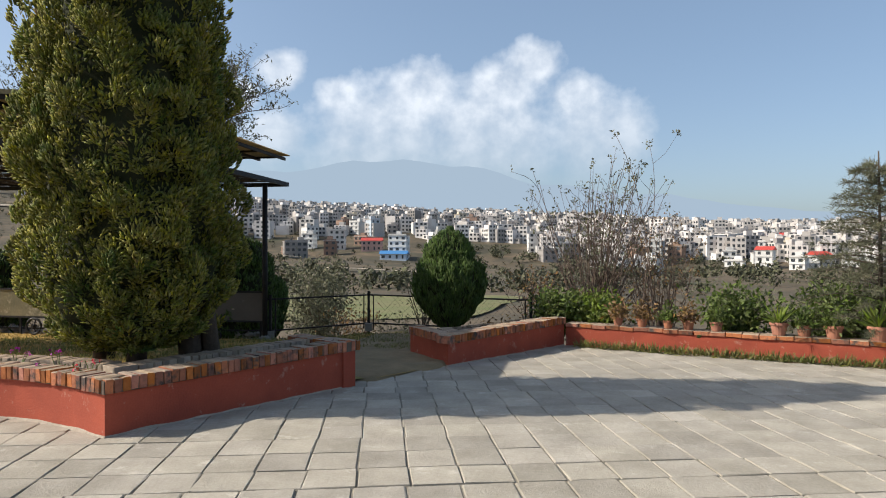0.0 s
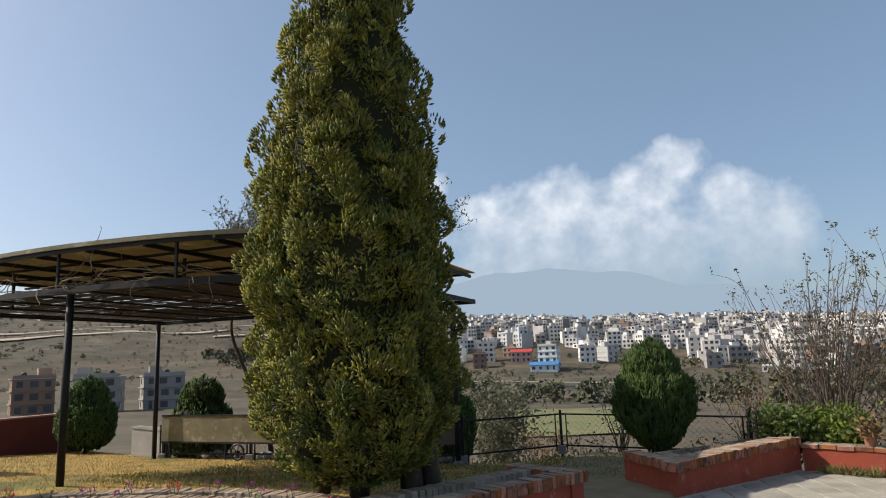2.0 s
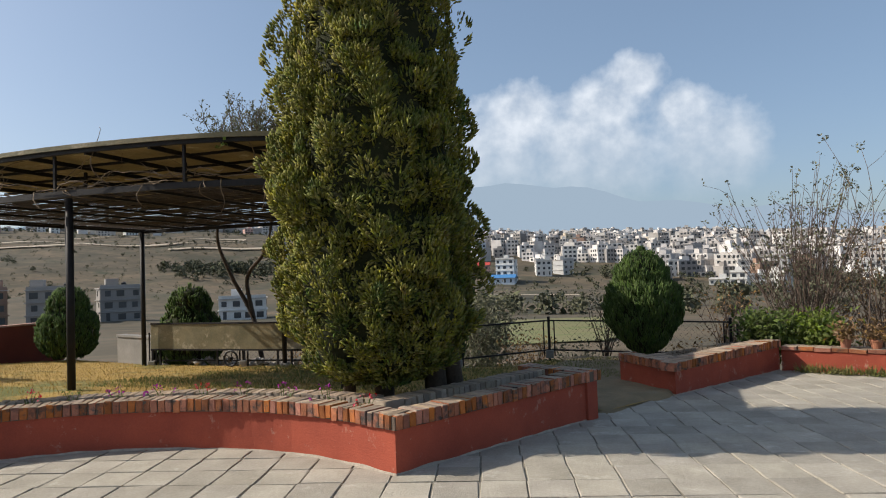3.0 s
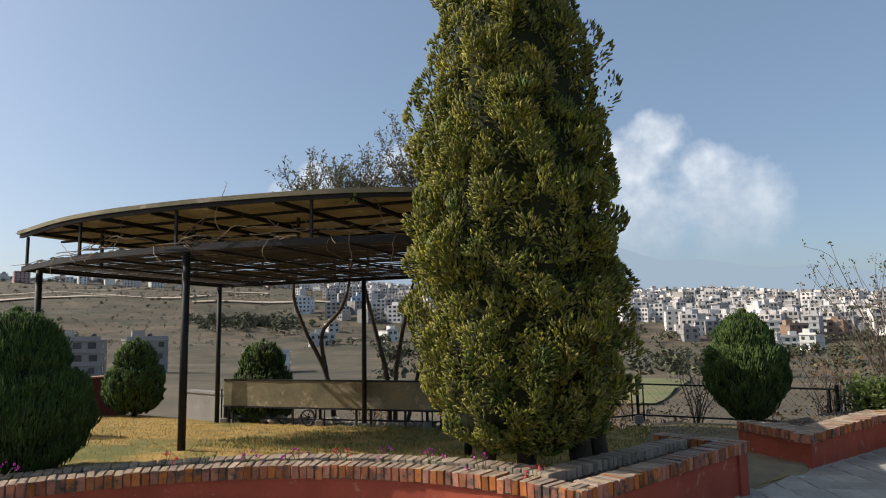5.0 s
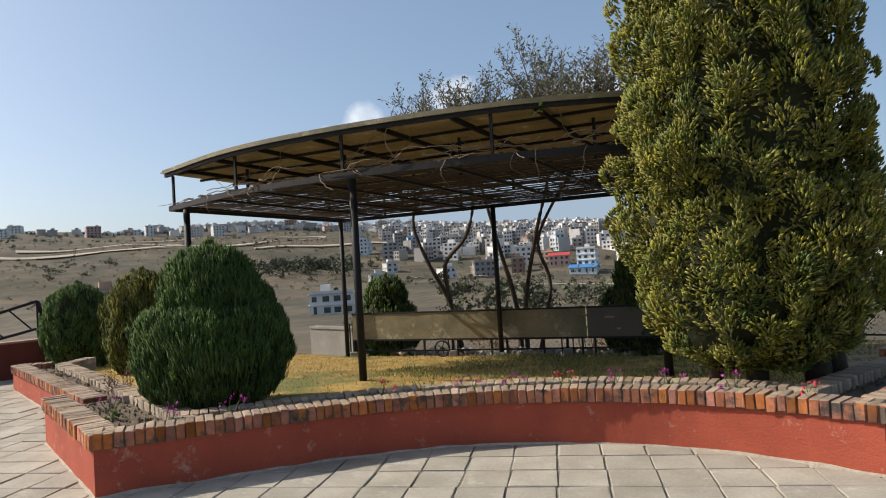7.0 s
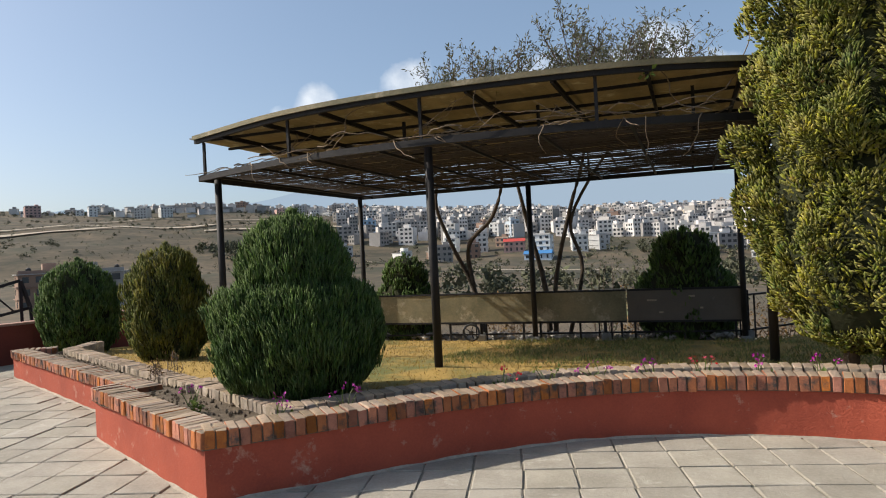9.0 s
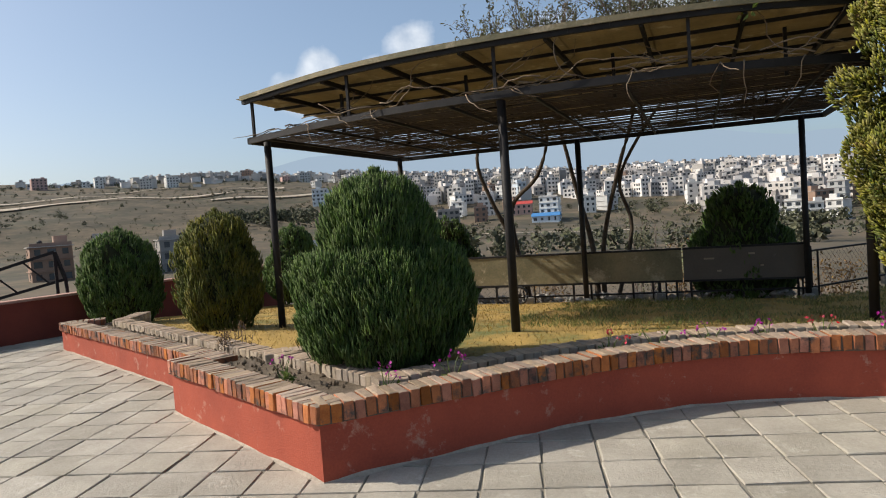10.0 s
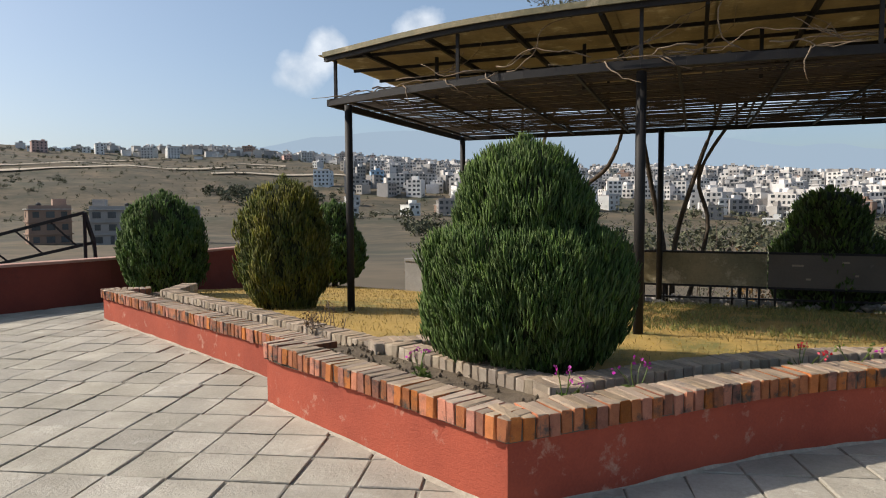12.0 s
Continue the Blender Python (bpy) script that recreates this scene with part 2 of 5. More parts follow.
HOUSE_COLOURS = {
    "white_render": (0.70, 0.69, 0.66), "cream_render": (0.62, 0.54, 0.41), "grey_cement": (0.33, 0.31, 0.29), "pale_grey_render": (0.5, 0.5, 0.49),
    "brick_brown": (0.30, 0.20, 0.15), "pink_render": (0.58, 0.38, 0.33), "sky_blue_render": (0.30, 0.45, 0.60), "pale_blue_render": (0.50, 0.56, 0.62),
}
M_HOUSE = {k: surf(k, c, tuple(v * 0.82 for v in c), 0.3, 0.85, 0, 3.0, 0.16, "object") for k, c in HOUSE_COLOURS.items()}
M_HOUSE_FAR = surf("far_house_render", (0.58, 0.56, 0.54), (0.36, 0.325, 0.295), 0.05, 0.85, 0, 3.0, 0.5, "island")
M_ROOFRED = surf("red_sheet_roof", (0.5, 0.07, 0.05), (0.4, 0.055, 0.045), 1, 0.6, 0, 5)
M_ROOFBLUE = surf("blue_sheet_roof", (0.07, 0.22, 0.45), (0.05, 0.18, 0.4), 1, 0.6, 0, 5)
M_ROOFGREY = surf("roof_slab", (0.46, 0.43, 0.40), (0.34, 0.31, 0.29), 1, 0.85, 0, 5)


def band_hillside(m):
    """Old field terraces: uneven level bands of darker scrub across the hillside."""
    t = m.node_tree
    b = t.nodes["Principled BSDF"]
    old = b.inputs["Base Color"].links[0].from_socket
    geo = t.nodes.new("ShaderNodeNewGeometry")
    xyz = t.nodes.new("ShaderNodeSeparateXYZ")
    t.links.new(geo.outputs["Position"], xyz.inputs[0])
    flat = t.nodes.new("ShaderNodeCombineXYZ")
    for i, k in enumerate((0.016, 0.016, 0.16)):
        t.links.new(mathop(t, "MULTIPLY", xyz.outputs[i], k), flat.inputs[i])
    n = node(t, "ShaderNodeTexNoise", Scale=1.0, Detail=4.0, Roughness=0.65)
    t.links.new(flat.outputs[0], n.inputs["Vector"])
    f = mathop(t, "MULTIPLY", mathop(t, "SUBTRACT", n.outputs[0], 0.5), 7.0, clamp=True)
    mix = t.nodes.new("ShaderNodeMix")
    mix.data_type = "RGBA"
    t.links.new(mathop(t, "MULTIPLY", f, 0.7), mix.inputs[0])
    t.links.new(old, mix.inputs[6])
    mix.inputs[7].default_value = (0.04, 0.04, 0.026, 1)
    t.links.new(mix.outputs[2], b.inputs["Base Color"])


band_hillside(M_TERRAIN)


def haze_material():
    m = bpy.data.materials.new("mountain_haze_glow")
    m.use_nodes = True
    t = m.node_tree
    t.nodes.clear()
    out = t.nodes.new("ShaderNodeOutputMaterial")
    # aerial haze as an even pale blue emission; the ridge takes no light
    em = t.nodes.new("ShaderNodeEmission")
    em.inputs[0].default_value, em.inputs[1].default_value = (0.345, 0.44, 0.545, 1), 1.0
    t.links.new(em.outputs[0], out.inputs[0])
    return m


M_HAZE = haze_material()


# ---- building helpers ----
class Geo:
    """Collects vertices and faces of one part."""

    def __init__(self):
        self.v, self.f, self.n = [], [], 0

    def add(self, verts, faces):
        self.v.append(np.asarray(verts, float).reshape(-1, 3))
        self.f += [tuple(i + self.n for i in face) for face in faces]
        self.n += len(self.v[-1])
        return self

    def box(self, c, s, rz=0.0, chamfer=0.0):
        x, y, z = (k / 2 for k in s)
        ca, sa = math.cos(rz), math.sin(rz)
        if chamfer:
            q = chamfer
            ring = [(x - q, y), (x, y - q), (x, -y + q), (x - q, -y), (-x + q, -y), (-x, -y + q), (-x, y - q), (-x + q, y)]
            top = [(x - q, y - q), (x - q, -y + q), (-x + q, -y + q), (-x + q, y - q)]
            pts = [(a, b, -z) for a, b in ring] + [(a, b, z - q) for a, b in ring] + [(a, b, z) for a, b in top]
            faces = [(i, i + 8, (i + 1) % 8 + 8, (i + 1) % 8) for i in range(8)]
            faces += [(8, 16, 9), (9, 16, 17, 10), (10, 17, 11), (11, 17, 18, 12), (12, 18, 13), (13, 18, 19, 14), (14, 19, 15), (15, 19, 16, 8), (16, 19, 18, 17), tuple(range(8))]
        else:
            pts = [(a, b, d) for d in (-z, z) for a, b in ((-x, -y), (x, -y), (x, y), (-x, y))]
            faces = [(0, 3, 2, 1), (4, 5, 6, 7), (0, 1, 5, 4), (1, 2, 6, 5), (2, 3, 7, 6), (3, 0, 4, 7)]
        return self.add([(c[0] + a * ca - b * sa, c[1] + a * sa + b * ca, c[2] + d) for a, b, d in pts], faces)

    def beam(self, a, b, w, h):
        """A straight bar of rectangular section from a to b."""
        a, b = Vector(a), Vector(b)
        d = (b - a).normalized()
        side = d.cross(Vector((0, 0, 1)))
        side = side.normalized() if side.length > 1e-4 else Vector((1, 0, 0))
        up = side.cross(d).normalized()
        pts = [p + side * (sx * w / 2) + up * (sz * h / 2) for p in (a, b) for sx, sz in ((-1, -1), (1, -1), (1, 1), (-1, 1))]
        return self.add([tuple(p) for p in pts], [(0, 1, 2, 3), (7, 6, 5, 4), (0, 4, 5, 1), (1, 5, 6, 2), (2, 6, 7, 3), (3, 7, 4, 0)])

    def lath(self, path, w, h):
        """A thin flat bar through several points."""
        pts = []
        for i, p in enumerate(path):
            d = Vector(path[min(i + 1, len(path) - 1)]) - Vector(path[max(i - 1, 0)])
            s = Vector((-d.y, d.x, 0)).normalized() * w / 2
            q = Vector(p)
            pts += [tuple(q + s * a + Vector((0, 0, b * h / 2))) for a, b in ((-1, -1), (1, -1), (1, 1), (-1, 1))]
        f = [(4 * i + k, 4 * i + (k + 1) % 4, 4 * i + 4 + (k + 1) % 4, 4 * i + 4 + k) for i in range(len(path) - 1) for k in range(4)]
        n = 4 * (len(path) - 1)
        return self.add(pts, f + [(3, 2, 1, 0), (n, n + 1, n + 2, n + 3)])

    def tube(self, path, radii, sides=6):
        path = [Vector(p) for p in path]
        if isinstance(radii, (int, float)):
            radii = [radii] * len(path)
        pts, faces = [], []
        ref = Vector((0.31, 0.17, 0.93))
        for i, p in enumerate(path):
            d = (path[min(i + 1, len(path) - 1)] - path[max(i - 1, 0)]).normalized()
            r = ref if abs(d.dot(ref)) < 0.95 else Vector((1, 0, 0))
            u = d.cross(r).normalized()
            w = d.cross(u)
            for k in range(sides):
                a = 2 * math.pi * k / sides
                pts.append(tuple(p + (u * math.cos(a) + w * math.sin(a)) * radii[i]))
        for i in range(len(path) - 1):
            for k in range(sides):
                k2 = (k + 1) % sides
                faces.append((i * sides + k, i * sides + k2, (i + 1) * sides + k2, (i + 1) * sides + k))
        faces += [tuple(range(sides))[::-1], tuple((len(path) - 1) * sides + k for k in range(sides))]
        return self.add(pts, faces)

    def lathe(self, profile, sides=16, c=(0, 0, 0)):
        pts = [(c[0] + r * math.cos(2 * math.pi * k / sides), c[1] + r * math.sin(2 * math.pi * k / sides), c[2] + z) for r, z in profile for k in range(sides)]
        faces = [(i * sides + k, i * sides + (k + 1) % sides, (i + 1) * sides + (k + 1) % sides, (i + 1) * sides + k) for i in range(len(profile) - 1) for k in range(sides)]
        faces += [tuple(range(sides))[::-1], tuple((len(profile) - 1) * sides + k for k in range(sides))]
        return self.add(pts, faces)

    def prism(self, poly, z0, z1):
        n = len(poly)
        pts = [(x, y, z0) for x, y in poly] + [(x, y, z1) for x, y in poly]
        return self.add(pts, [tuple(range(n))[::-1], tuple(range(n, 2 * n))] + [(i, (i + 1) % n, n + (i + 1) % n, n + i) for i in range(n)])

    def mesh(self, name, mat, smooth=False):
        me = bpy.data.meshes.new(name)
        me.from_pydata(np.concatenate(self.v).tolist() if self.v else [], [], self.f)
        me.materials.append(mat)
        if smooth:
            me.polygons.foreach_set("use_smooth", [True] * len(me.polygons))
        me.update()
        return me

    def make(self, name, mat, parent=None, label="", smooth=False):
        ob = new(name, self.mesh(name, mat, smooth))
        adopt(ob, parent)
        return tagged(ob, label)


def adopt(ob, parent):
    if parent is not None:
        ob.parent = parent
        if parent.parent is None:
            ob.matrix_parent_inverse = parent.matrix_basis.inverted()
    return ob


def thing(name, loc, label, category, group="", kind=""):
    e = new(name)
    e.empty_display_size = 0.1
    e.matrix_basis = pose(*loc)
    return tagged(e, label, category, group, kind)


def arr(*rows):
    return np.array(rows, float)


def frames_from(normals):
    """Two directions at right angles to each of many normals."""
    up = np.tile((0.0, 0.0, 1.0), (len(normals), 1))
    up[np.abs(normals[:, 2]) > 0.95] = (1, 0, 0)
    u = np.cross(up, normals)
    u /= np.linalg.norm(u, axis=1)[:, None]
    return u, np.cross(normals, u)


def fingers(g, pts, dirs, length, width, rng, sides=4):
    """Plump pointed sprays, one at each point."""
    n = len(pts)
    dirs = dirs / np.linalg.norm(dirs, axis=1)[:, None]
    u, w = frames_from(dirs)
    L = length * rng.uniform(0.6, 1.35, n)
    W = width * rng.uniform(0.65, 1.3, n)
    spin = rng.uniform(0, 6.28, n)
    rings = [(0.0, 0.55), (0.55, 1.0)]
    verts = []
    for h, r in rings:
        for k in range(sides):
            a = spin + 2 * math.pi * k / sides
            flat = 1.0
            verts.append(pts + dirs * (L * h)[:, None] + (u * np.cos(a)[:, None] * flat + w * np.sin(a)[:, None]) * (W * r)[:, None])
    verts.append(pts + dirs * L[:, None])
    m = len(verts)
    V = np.stack(verts, 1).reshape(-1, 3)
    base = []
    for i in range(len(rings) - 1):
        for k in range(sides):
            k2 = (k + 1) % sides
            base.append((i * sides + k, i * sides + k2, (i + 1) * sides + k2, (i + 1) * sides + k))
    last = (len(rings) - 1) * sides
    tips = [(last + k, last + (k + 1) % sides, m - 1) for k in range(sides)]
    faces = []
    for j in range(n):
        o = j * m
        faces += [tuple(o + i for i in f) for f in base] + [tuple(o + i for i in f) for f in tips]
    return g.add(V, faces)


def leaves(g, pts, dirs, length, width, rng):
    """Small folded leaves of four triangles."""
    n = len(pts)
    dirs = dirs / np.linalg.norm(dirs, axis=1)[:, None]
    u, w = frames_from(dirs)
    a = rng.uniform(0, 6.28, n)
    side = u * np.cos(a)[:, None] + w * np.sin(a)[:, None]
    nor = np.cross(dirs, side)
    L = (length * rng.uniform(0.6, 1.4, n))[:, None]
    W = (width * rng.uniform(0.6, 1.4, n))[:, None]
    V = np.stack([pts, pts + dirs * L * 0.45 + side * W * 0.5 + nor * W * 0.2, pts + dirs * L, pts + dirs * L * 0.45 - side * W * 0.5 + nor * W * 0.2, pts + dirs * L * 0.45], 1).reshape(-1, 3)
    faces = []
    for j in range(n):
        o = j * 5
        faces += [(o, o + 1, o + 4), (o + 1, o + 2, o + 4), (o + 4, o + 2, o + 3), (o, o + 4, o + 3)]
    return g.add(V, faces)


def along(points, step):
    """Points at even steps along a polyline, with the way at each."""
    pts = [Vector((*p, 0)) for p in points]
    out, carry = [], 0.0
    for a, b in zip(pts, pts[1:]):
        d = b - a
        s = carry
        while s < d.length:
            out.append((a + d * (s / d.length), math.atan2(d.y, d.x)))
            s += step
        carry = s - d.length
    return out


def shifted(points, d):
    """A polyline moved sideways to its left by d, with mitred corners."""
    pts = [Vector(p) for p in points]
    out = []
    for i, p in enumerate(pts):
        ns = []
        if i > 0:
            e = (p - pts[i - 1]).normalized()
            ns.append(Vector((-e.y, e.x)))
        if i < len(pts) - 1:
            e = (pts[i + 1] - p).normalized()
            ns.append(Vector((-e.y, e.x)))
        n = sum(ns, Vector((0, 0))).normalized()
        out.append(tuple(p + n * (d / max(0.35, n.dot(ns[0])))))
    return out


def smooth_line(points, per=6):
    pts = [Vector(p) for p in points]
    pts = [pts[0] * 2 - pts[1]] + pts + [pts[-1] * 2 - pts[-2]]
    out = []
    for i in range(1, len(pts) - 2):
        a, b, c, d = pts[i - 1:i + 3]
        for k in range(per):
            t = k / per
            out.append(tuple(0.5 * (2 * b + (c - a) * t + (2 * a - 5 * b + 4 * c - d) * t * t + (3 * b - a - 3 * c + d) * t ** 3)))
    out.append(tuple(pts[-2]))
    return out


# ---- the plan ----
COPE = 0.48
D, E_, A, B = (-8.18, 3.41), (-10.40, 4.55), (-2.80, 5.20), (-1.44, 7.85)
ARC = smooth_line([D, (-7.42, 4.18), (-6.80, 4.78), (-6.03, 5.30), (-5.13, 5.60), (-4.23, 5.66), (-3.45, 5.48), A], 4)
G2 = (-14.83, 7.04)
STEP = (-10.20, 4.88)
CORNER, BEND = (-0.60, 9.45), (1.09, 12.30)
LOW_WALL = [BEND, (2.90, 11.60), (4.45, 11.0), (5.60, 10.55), (10.5, 8.7)]
FENCE = [(0.45, 13.45), (-2.92, 13.75), (-4.35, 12.05), (-11.3, 12.1), (-15.8, 13.9)]
PARAPET = [(-15.8, 13.9), (-15.9, 10.5), (-16.1, 8.4), (-16.6, 6.5), (-17.4, 2.8)]


def pave_z(x, y):
    """The paving falls gently towards the far low wall."""
    return -0.025 * max(0.0, y - 5.5) if x > -3.5 else 0.0


def lerp_table(x, table):
    for (a, va), (b, vb) in zip(table, table[1:]):
        if x <= b:
            return va + (vb - va) * max(0.0, (x - a) / (b - a))
    return table[-1][1]


def lawn_z(x, y):
    left = min(0.29 - 0.088 * (y - 6.8), 0.30)
    right = pave_z(0.0, y) + 0.02
    k = min(1.0, max(0.0, (x + 3.9) / 1.9))
    k = k * k * (3 - 2 * k)
    return left * (1 - k) + right * k


def terrain_z(x, y):
    dx, dy = x + 5, y - 4
    r = math.hypot(dx, dy)
    az = math.degrees(math.atan2(-dx, dy))
    ang = lerp_table(az, [(-60, 1.2), (-20, 1.2), (-10, 1.6), (3, 2.4), (15, 2.9), (22, 3.2), (28, 3.6), (36, 4.2), (60, 4.3), (100, 2.0), (180, 0.5)])
    top = math.tan(radians(ang)) * 945 + 1.6
    low = lerp_table(az, [(-60, -16), (-10, -13), (15, -11), (35, -13), (60, -12), (180, -8)])
    z = lerp_table(r, [(0, -1.1), (11.5, -1.1), (15, -1.5), (25, -2.1), (60, -3.6), (120, low * 0.55), (245, low * 0.72), (380, low * 0.5 + top * 0.04), (620, top * 0.48), (945, top), (1220, top * 0.98), (2200, top * 0.9), (4600, top * 0.5)])
    if r > 90:
        z += (noise.noise((x * 0.011, y * 0.011, 3.1)) * 5.5 + noise.noise((x * 0.03, y * 0.03, 7.7)) * 1.6) * min(1.0, (r - 90) / 200)
    elif r > 14:
        z += noise.noise((x * 0.12, y * 0.12, 1.3)) * 0.35 * min(1.0, (r - 14) / 8)
    return z


# ---- ground ----
def build_ground():
    g = Geo()
    radii = [0.5, 5, 9, 10.5, 12, 14, 16, 18, 21, 25, 30, 36, 43, 52, 62, 75, 90, 105, 120, 140, 160, 180, 200, 225, 250, 280, 310, 340, 370, 400, 430, 465, 500, 540, 580, 620, 660, 700, 740, 780, 830, 870, 910, 945, 990, 1060, 1200, 1500, 2000, 3000, 4600]
    azs = [-180 + 6 * i for i in range(18)] + [-72 + 1.2 * i for i in range(130)] + [84 + 6 * i for i in range(16)]
    pts = []
    for r in radii:
        for a in azs:
            x, y = -5 - r * math.sin(radians(a)), 4 + r * math.cos(radians(a))
            pts.append((x, y, terrain_z(x, y)))
    n = len(azs)
    faces = [(i * n + k, i * n + (k + 1) % n, (i + 1) * n + (k + 1) % n, (i + 1) * n + k) for i in range(len(radii) - 1) for k in range(n)]
    g.add(pts, [f[::-1] for f in faces])
    ob = g.make("ground", M_TERRAIN, smooth=True)
    tagged(ob, "dry brown and olive hillside falling to a valley", "ground", kind="structure")

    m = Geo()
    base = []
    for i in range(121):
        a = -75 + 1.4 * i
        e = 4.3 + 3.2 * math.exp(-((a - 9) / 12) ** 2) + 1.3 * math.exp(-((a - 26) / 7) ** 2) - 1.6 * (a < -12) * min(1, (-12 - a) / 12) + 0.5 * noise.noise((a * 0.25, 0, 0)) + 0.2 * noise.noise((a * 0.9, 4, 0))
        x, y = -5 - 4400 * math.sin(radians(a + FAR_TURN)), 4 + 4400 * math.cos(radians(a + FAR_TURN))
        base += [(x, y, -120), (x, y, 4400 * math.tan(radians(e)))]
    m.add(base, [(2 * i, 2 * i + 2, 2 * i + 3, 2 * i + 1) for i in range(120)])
    tagged(m.make("backdrop", M_HAZE), "mountain range on the horizon, haze painted as a pale blue glow", "mountains", kind="structure")


def build_terrace():
    g = Geo()
    front = [(-17.4, 2.8), (-17.4, -14), (14, -14), (14, 5.5), (-2.7, 5.5), (-3.4, 5.6), (-4.2, 5.8), (-5.1, 5.75), (-6.0, 5.45), (-6.8, 4.95), (-8.1, 3.75), (-10.3, 4.9), (-14.7, 7.3), (-16.5, 8.3)]
    back = [(-2.7, 5.5), (14, 5.5), (14, 7.4), (5.6, 10.7), (1.1, 12.4), (-0.55, 9.6), (-0.95, 8.9), (-1.5, 8.1)]
    g.prism(front, -0.9, -0.011)
    g.add([(x, y, z) for z in (-0.9, 0.0) for x, y in back], [tuple(range(8, 16))] + [(i, (i + 1) % 8, 8 + (i + 1) % 8, 8 + i) for i in range(8)])
    g.v[-1][8:, 2] = [pave_z(x, y) - 0.012 for x, y in back]
    tagged(g.make("pavement", M_JOINT), "sandy bed of the stone-flagged terrace", "pavement", kind="structure")


def build_lawn():
    g = Geo()
    edge_in = [(-15.6, 8.3), (-14.0, 7.4), (-9.7, 5.15), (-8.3, 4.45), (-7.7, 4.75), (-6.9, 5.4), (-6.1, 5.9), (-5.1, 6.15), (-4.2, 6.2), (-3.3, 6.05), (-2.2, 8.1), (-1.5, 8.1), (-1.2, 8.4), (-0.8, 9.3), (-0.6, 10.4), (0.55, 12.4)]
    nx, ny = 70, 44
    pts, idx = [], {}
    for i in range(nx + 1):
        x = -15.6 + i * (16.15 / nx)
        y0 = lerp_table(x, edge_in)
        y1 = lerp_table(x, [(p[0], p[1]) for p in reversed(FENCE)])
        for j in range(ny + 1):
            y = y0 + (y1 + 0.12 - y0) * j / ny
            pts.append((x, y, lawn_z(x, y) + 0.02 * noise.noise((x * 1.5, y * 1.5, 0)) + 0.012 * noise.noise((x * 5, y * 5, 2))))
    g.add(pts, [(i * (ny + 1) + j, (i + 1) * (ny + 1) + j, (i + 1) * (ny + 1) + j + 1, i * (ny + 1) + j + 1) for i in range(nx) for j in range(ny)])
    ob = g.make("lawn", M_LAWN, smooth=True)
    tagged(ob, "dry straw-yellow lawn behind the planters", "lawn", kind="structure")
    rng = np.random.default_rng(5)
    n = 30000
    x = rng.uniform(-15.3, -2.0, n)
    y = rng.uniform(5.0, 13.4, n)
    keep = [(lerp_table(a, edge_in) + 0.15 < b < lerp_table(a, [(p[0], p[1]) for p in reversed(FENCE)]) - 0.1) for a, b in zip(x, y)]
    x, y = x[keep], y[keep]
    p = np.stack([x, y, [lawn_z(a, b) for a, b in zip(x, y)]], 1)
    d = np.stack([rng.normal(0, 0.6, len(x)), rng.normal(0, 0.6, len(x)), np.ones(len(x))], 1)
    tagged(leaves(Geo(), p, d, 0.045, 0.007, rng).make("dry_grass", M_BLADE), "short dry yellow grass blades of the lawn", "grass", kind="stuff")
    x = rng.uniform(-8.2, 0.4, 26000)
    y = rng.uniform(7.0, 13.6, 26000)
    keep = [(lerp_table(a, edge_in) + 0.1 < b < lerp_table(a, [(p[0], p[1]) for p in reversed(FENCE)]) and noise.noise((a * 1.3, b * 1.3, 4)) > -0.15 and (a < -2.3 or b > 10.8)) for a, b in zip(x, y)]
    x, y = x[keep], y[keep]
    p = np.stack([x, y, [lawn_z(a, b) + 0.02 for a, b in zip(x, y)]], 1)
    d = np.stack([rng.normal(0, 0.6, len(x)), rng.normal(0, 0.6, len(x)), np.ones(len(x))], 1)
    tagged(leaves(Geo(), p, d, 0.06, 0.009, rng).make("green_grass", M_GREENBLADE), "thin olive grass in the shade by the fence", "grass", kind="stuff")
    g = Geo()
    nx, ny, pts = 24, 24, []
    for i in range(nx + 1):
        x = -2.75 + i * (3.3 / nx)
        y0 = lerp_table(x, [(-2.75, 7.2), (-2.1, 8.4), (-1.6, 8.1), (-1.4, 7.95), (-1.0, 8.75), (-0.62, 9.4), (-0.5, 10.2), (0.55, 12.0)])
        y1 = lerp_table(x, [(p[0], p[1]) for p in reversed(FENCE)]) + 0.2
        for j in range(ny + 1):
            y = y0 + (y1 - y0) * j / ny
            pts.append((x, y, lawn_z(x, y) + 0.035 + 0.02 * noise.noise((x * 2, y * 2, 0)) - 0.07 * (i == 0) - 0.075 * (j == 0) - 0.02 * (j == 1)))
    g.add(pts, [(i * (ny + 1) + j, (i + 1) * (ny + 1) + j, (i + 1) * (ny + 1) + j + 1, i * (ny + 1) + j + 1) for i in range(nx) for j in range(ny)])
    tagged(g.make("dirt_path", M_DIRT, smooth=True), "trodden brown dirt gap between two planters", "path", kind="structure")


build_ground()
build_terrace()
build_lawn()


# ---- planters ----
def brick_mesh(name, size, mat, seed):
    g = Geo()
    g.box((0, 0, 0), size, 0, 0.006)
    rng = np.random.default_rng(seed)
    g.v = [g.v[0] + rng.normal(0, 0.0025, g.v[0].shape)]
    me = g.mesh(name, mat)
    me.materials.append(M_BRICK_TOP)
    for face in me.polygons:
        face.material_index = int(face.normal.z > 0.6)
    return me


BRICKS = [brick_mesh("brick", (0.0655, 0.235, 0.115), M_BRICK, i) for i in range(5)]
OLD_BRICKS = [brick_mesh("brick", (0.068, 0.22, 0.09), M_BRICK_OLD, 20 + i) for i in range(5)]
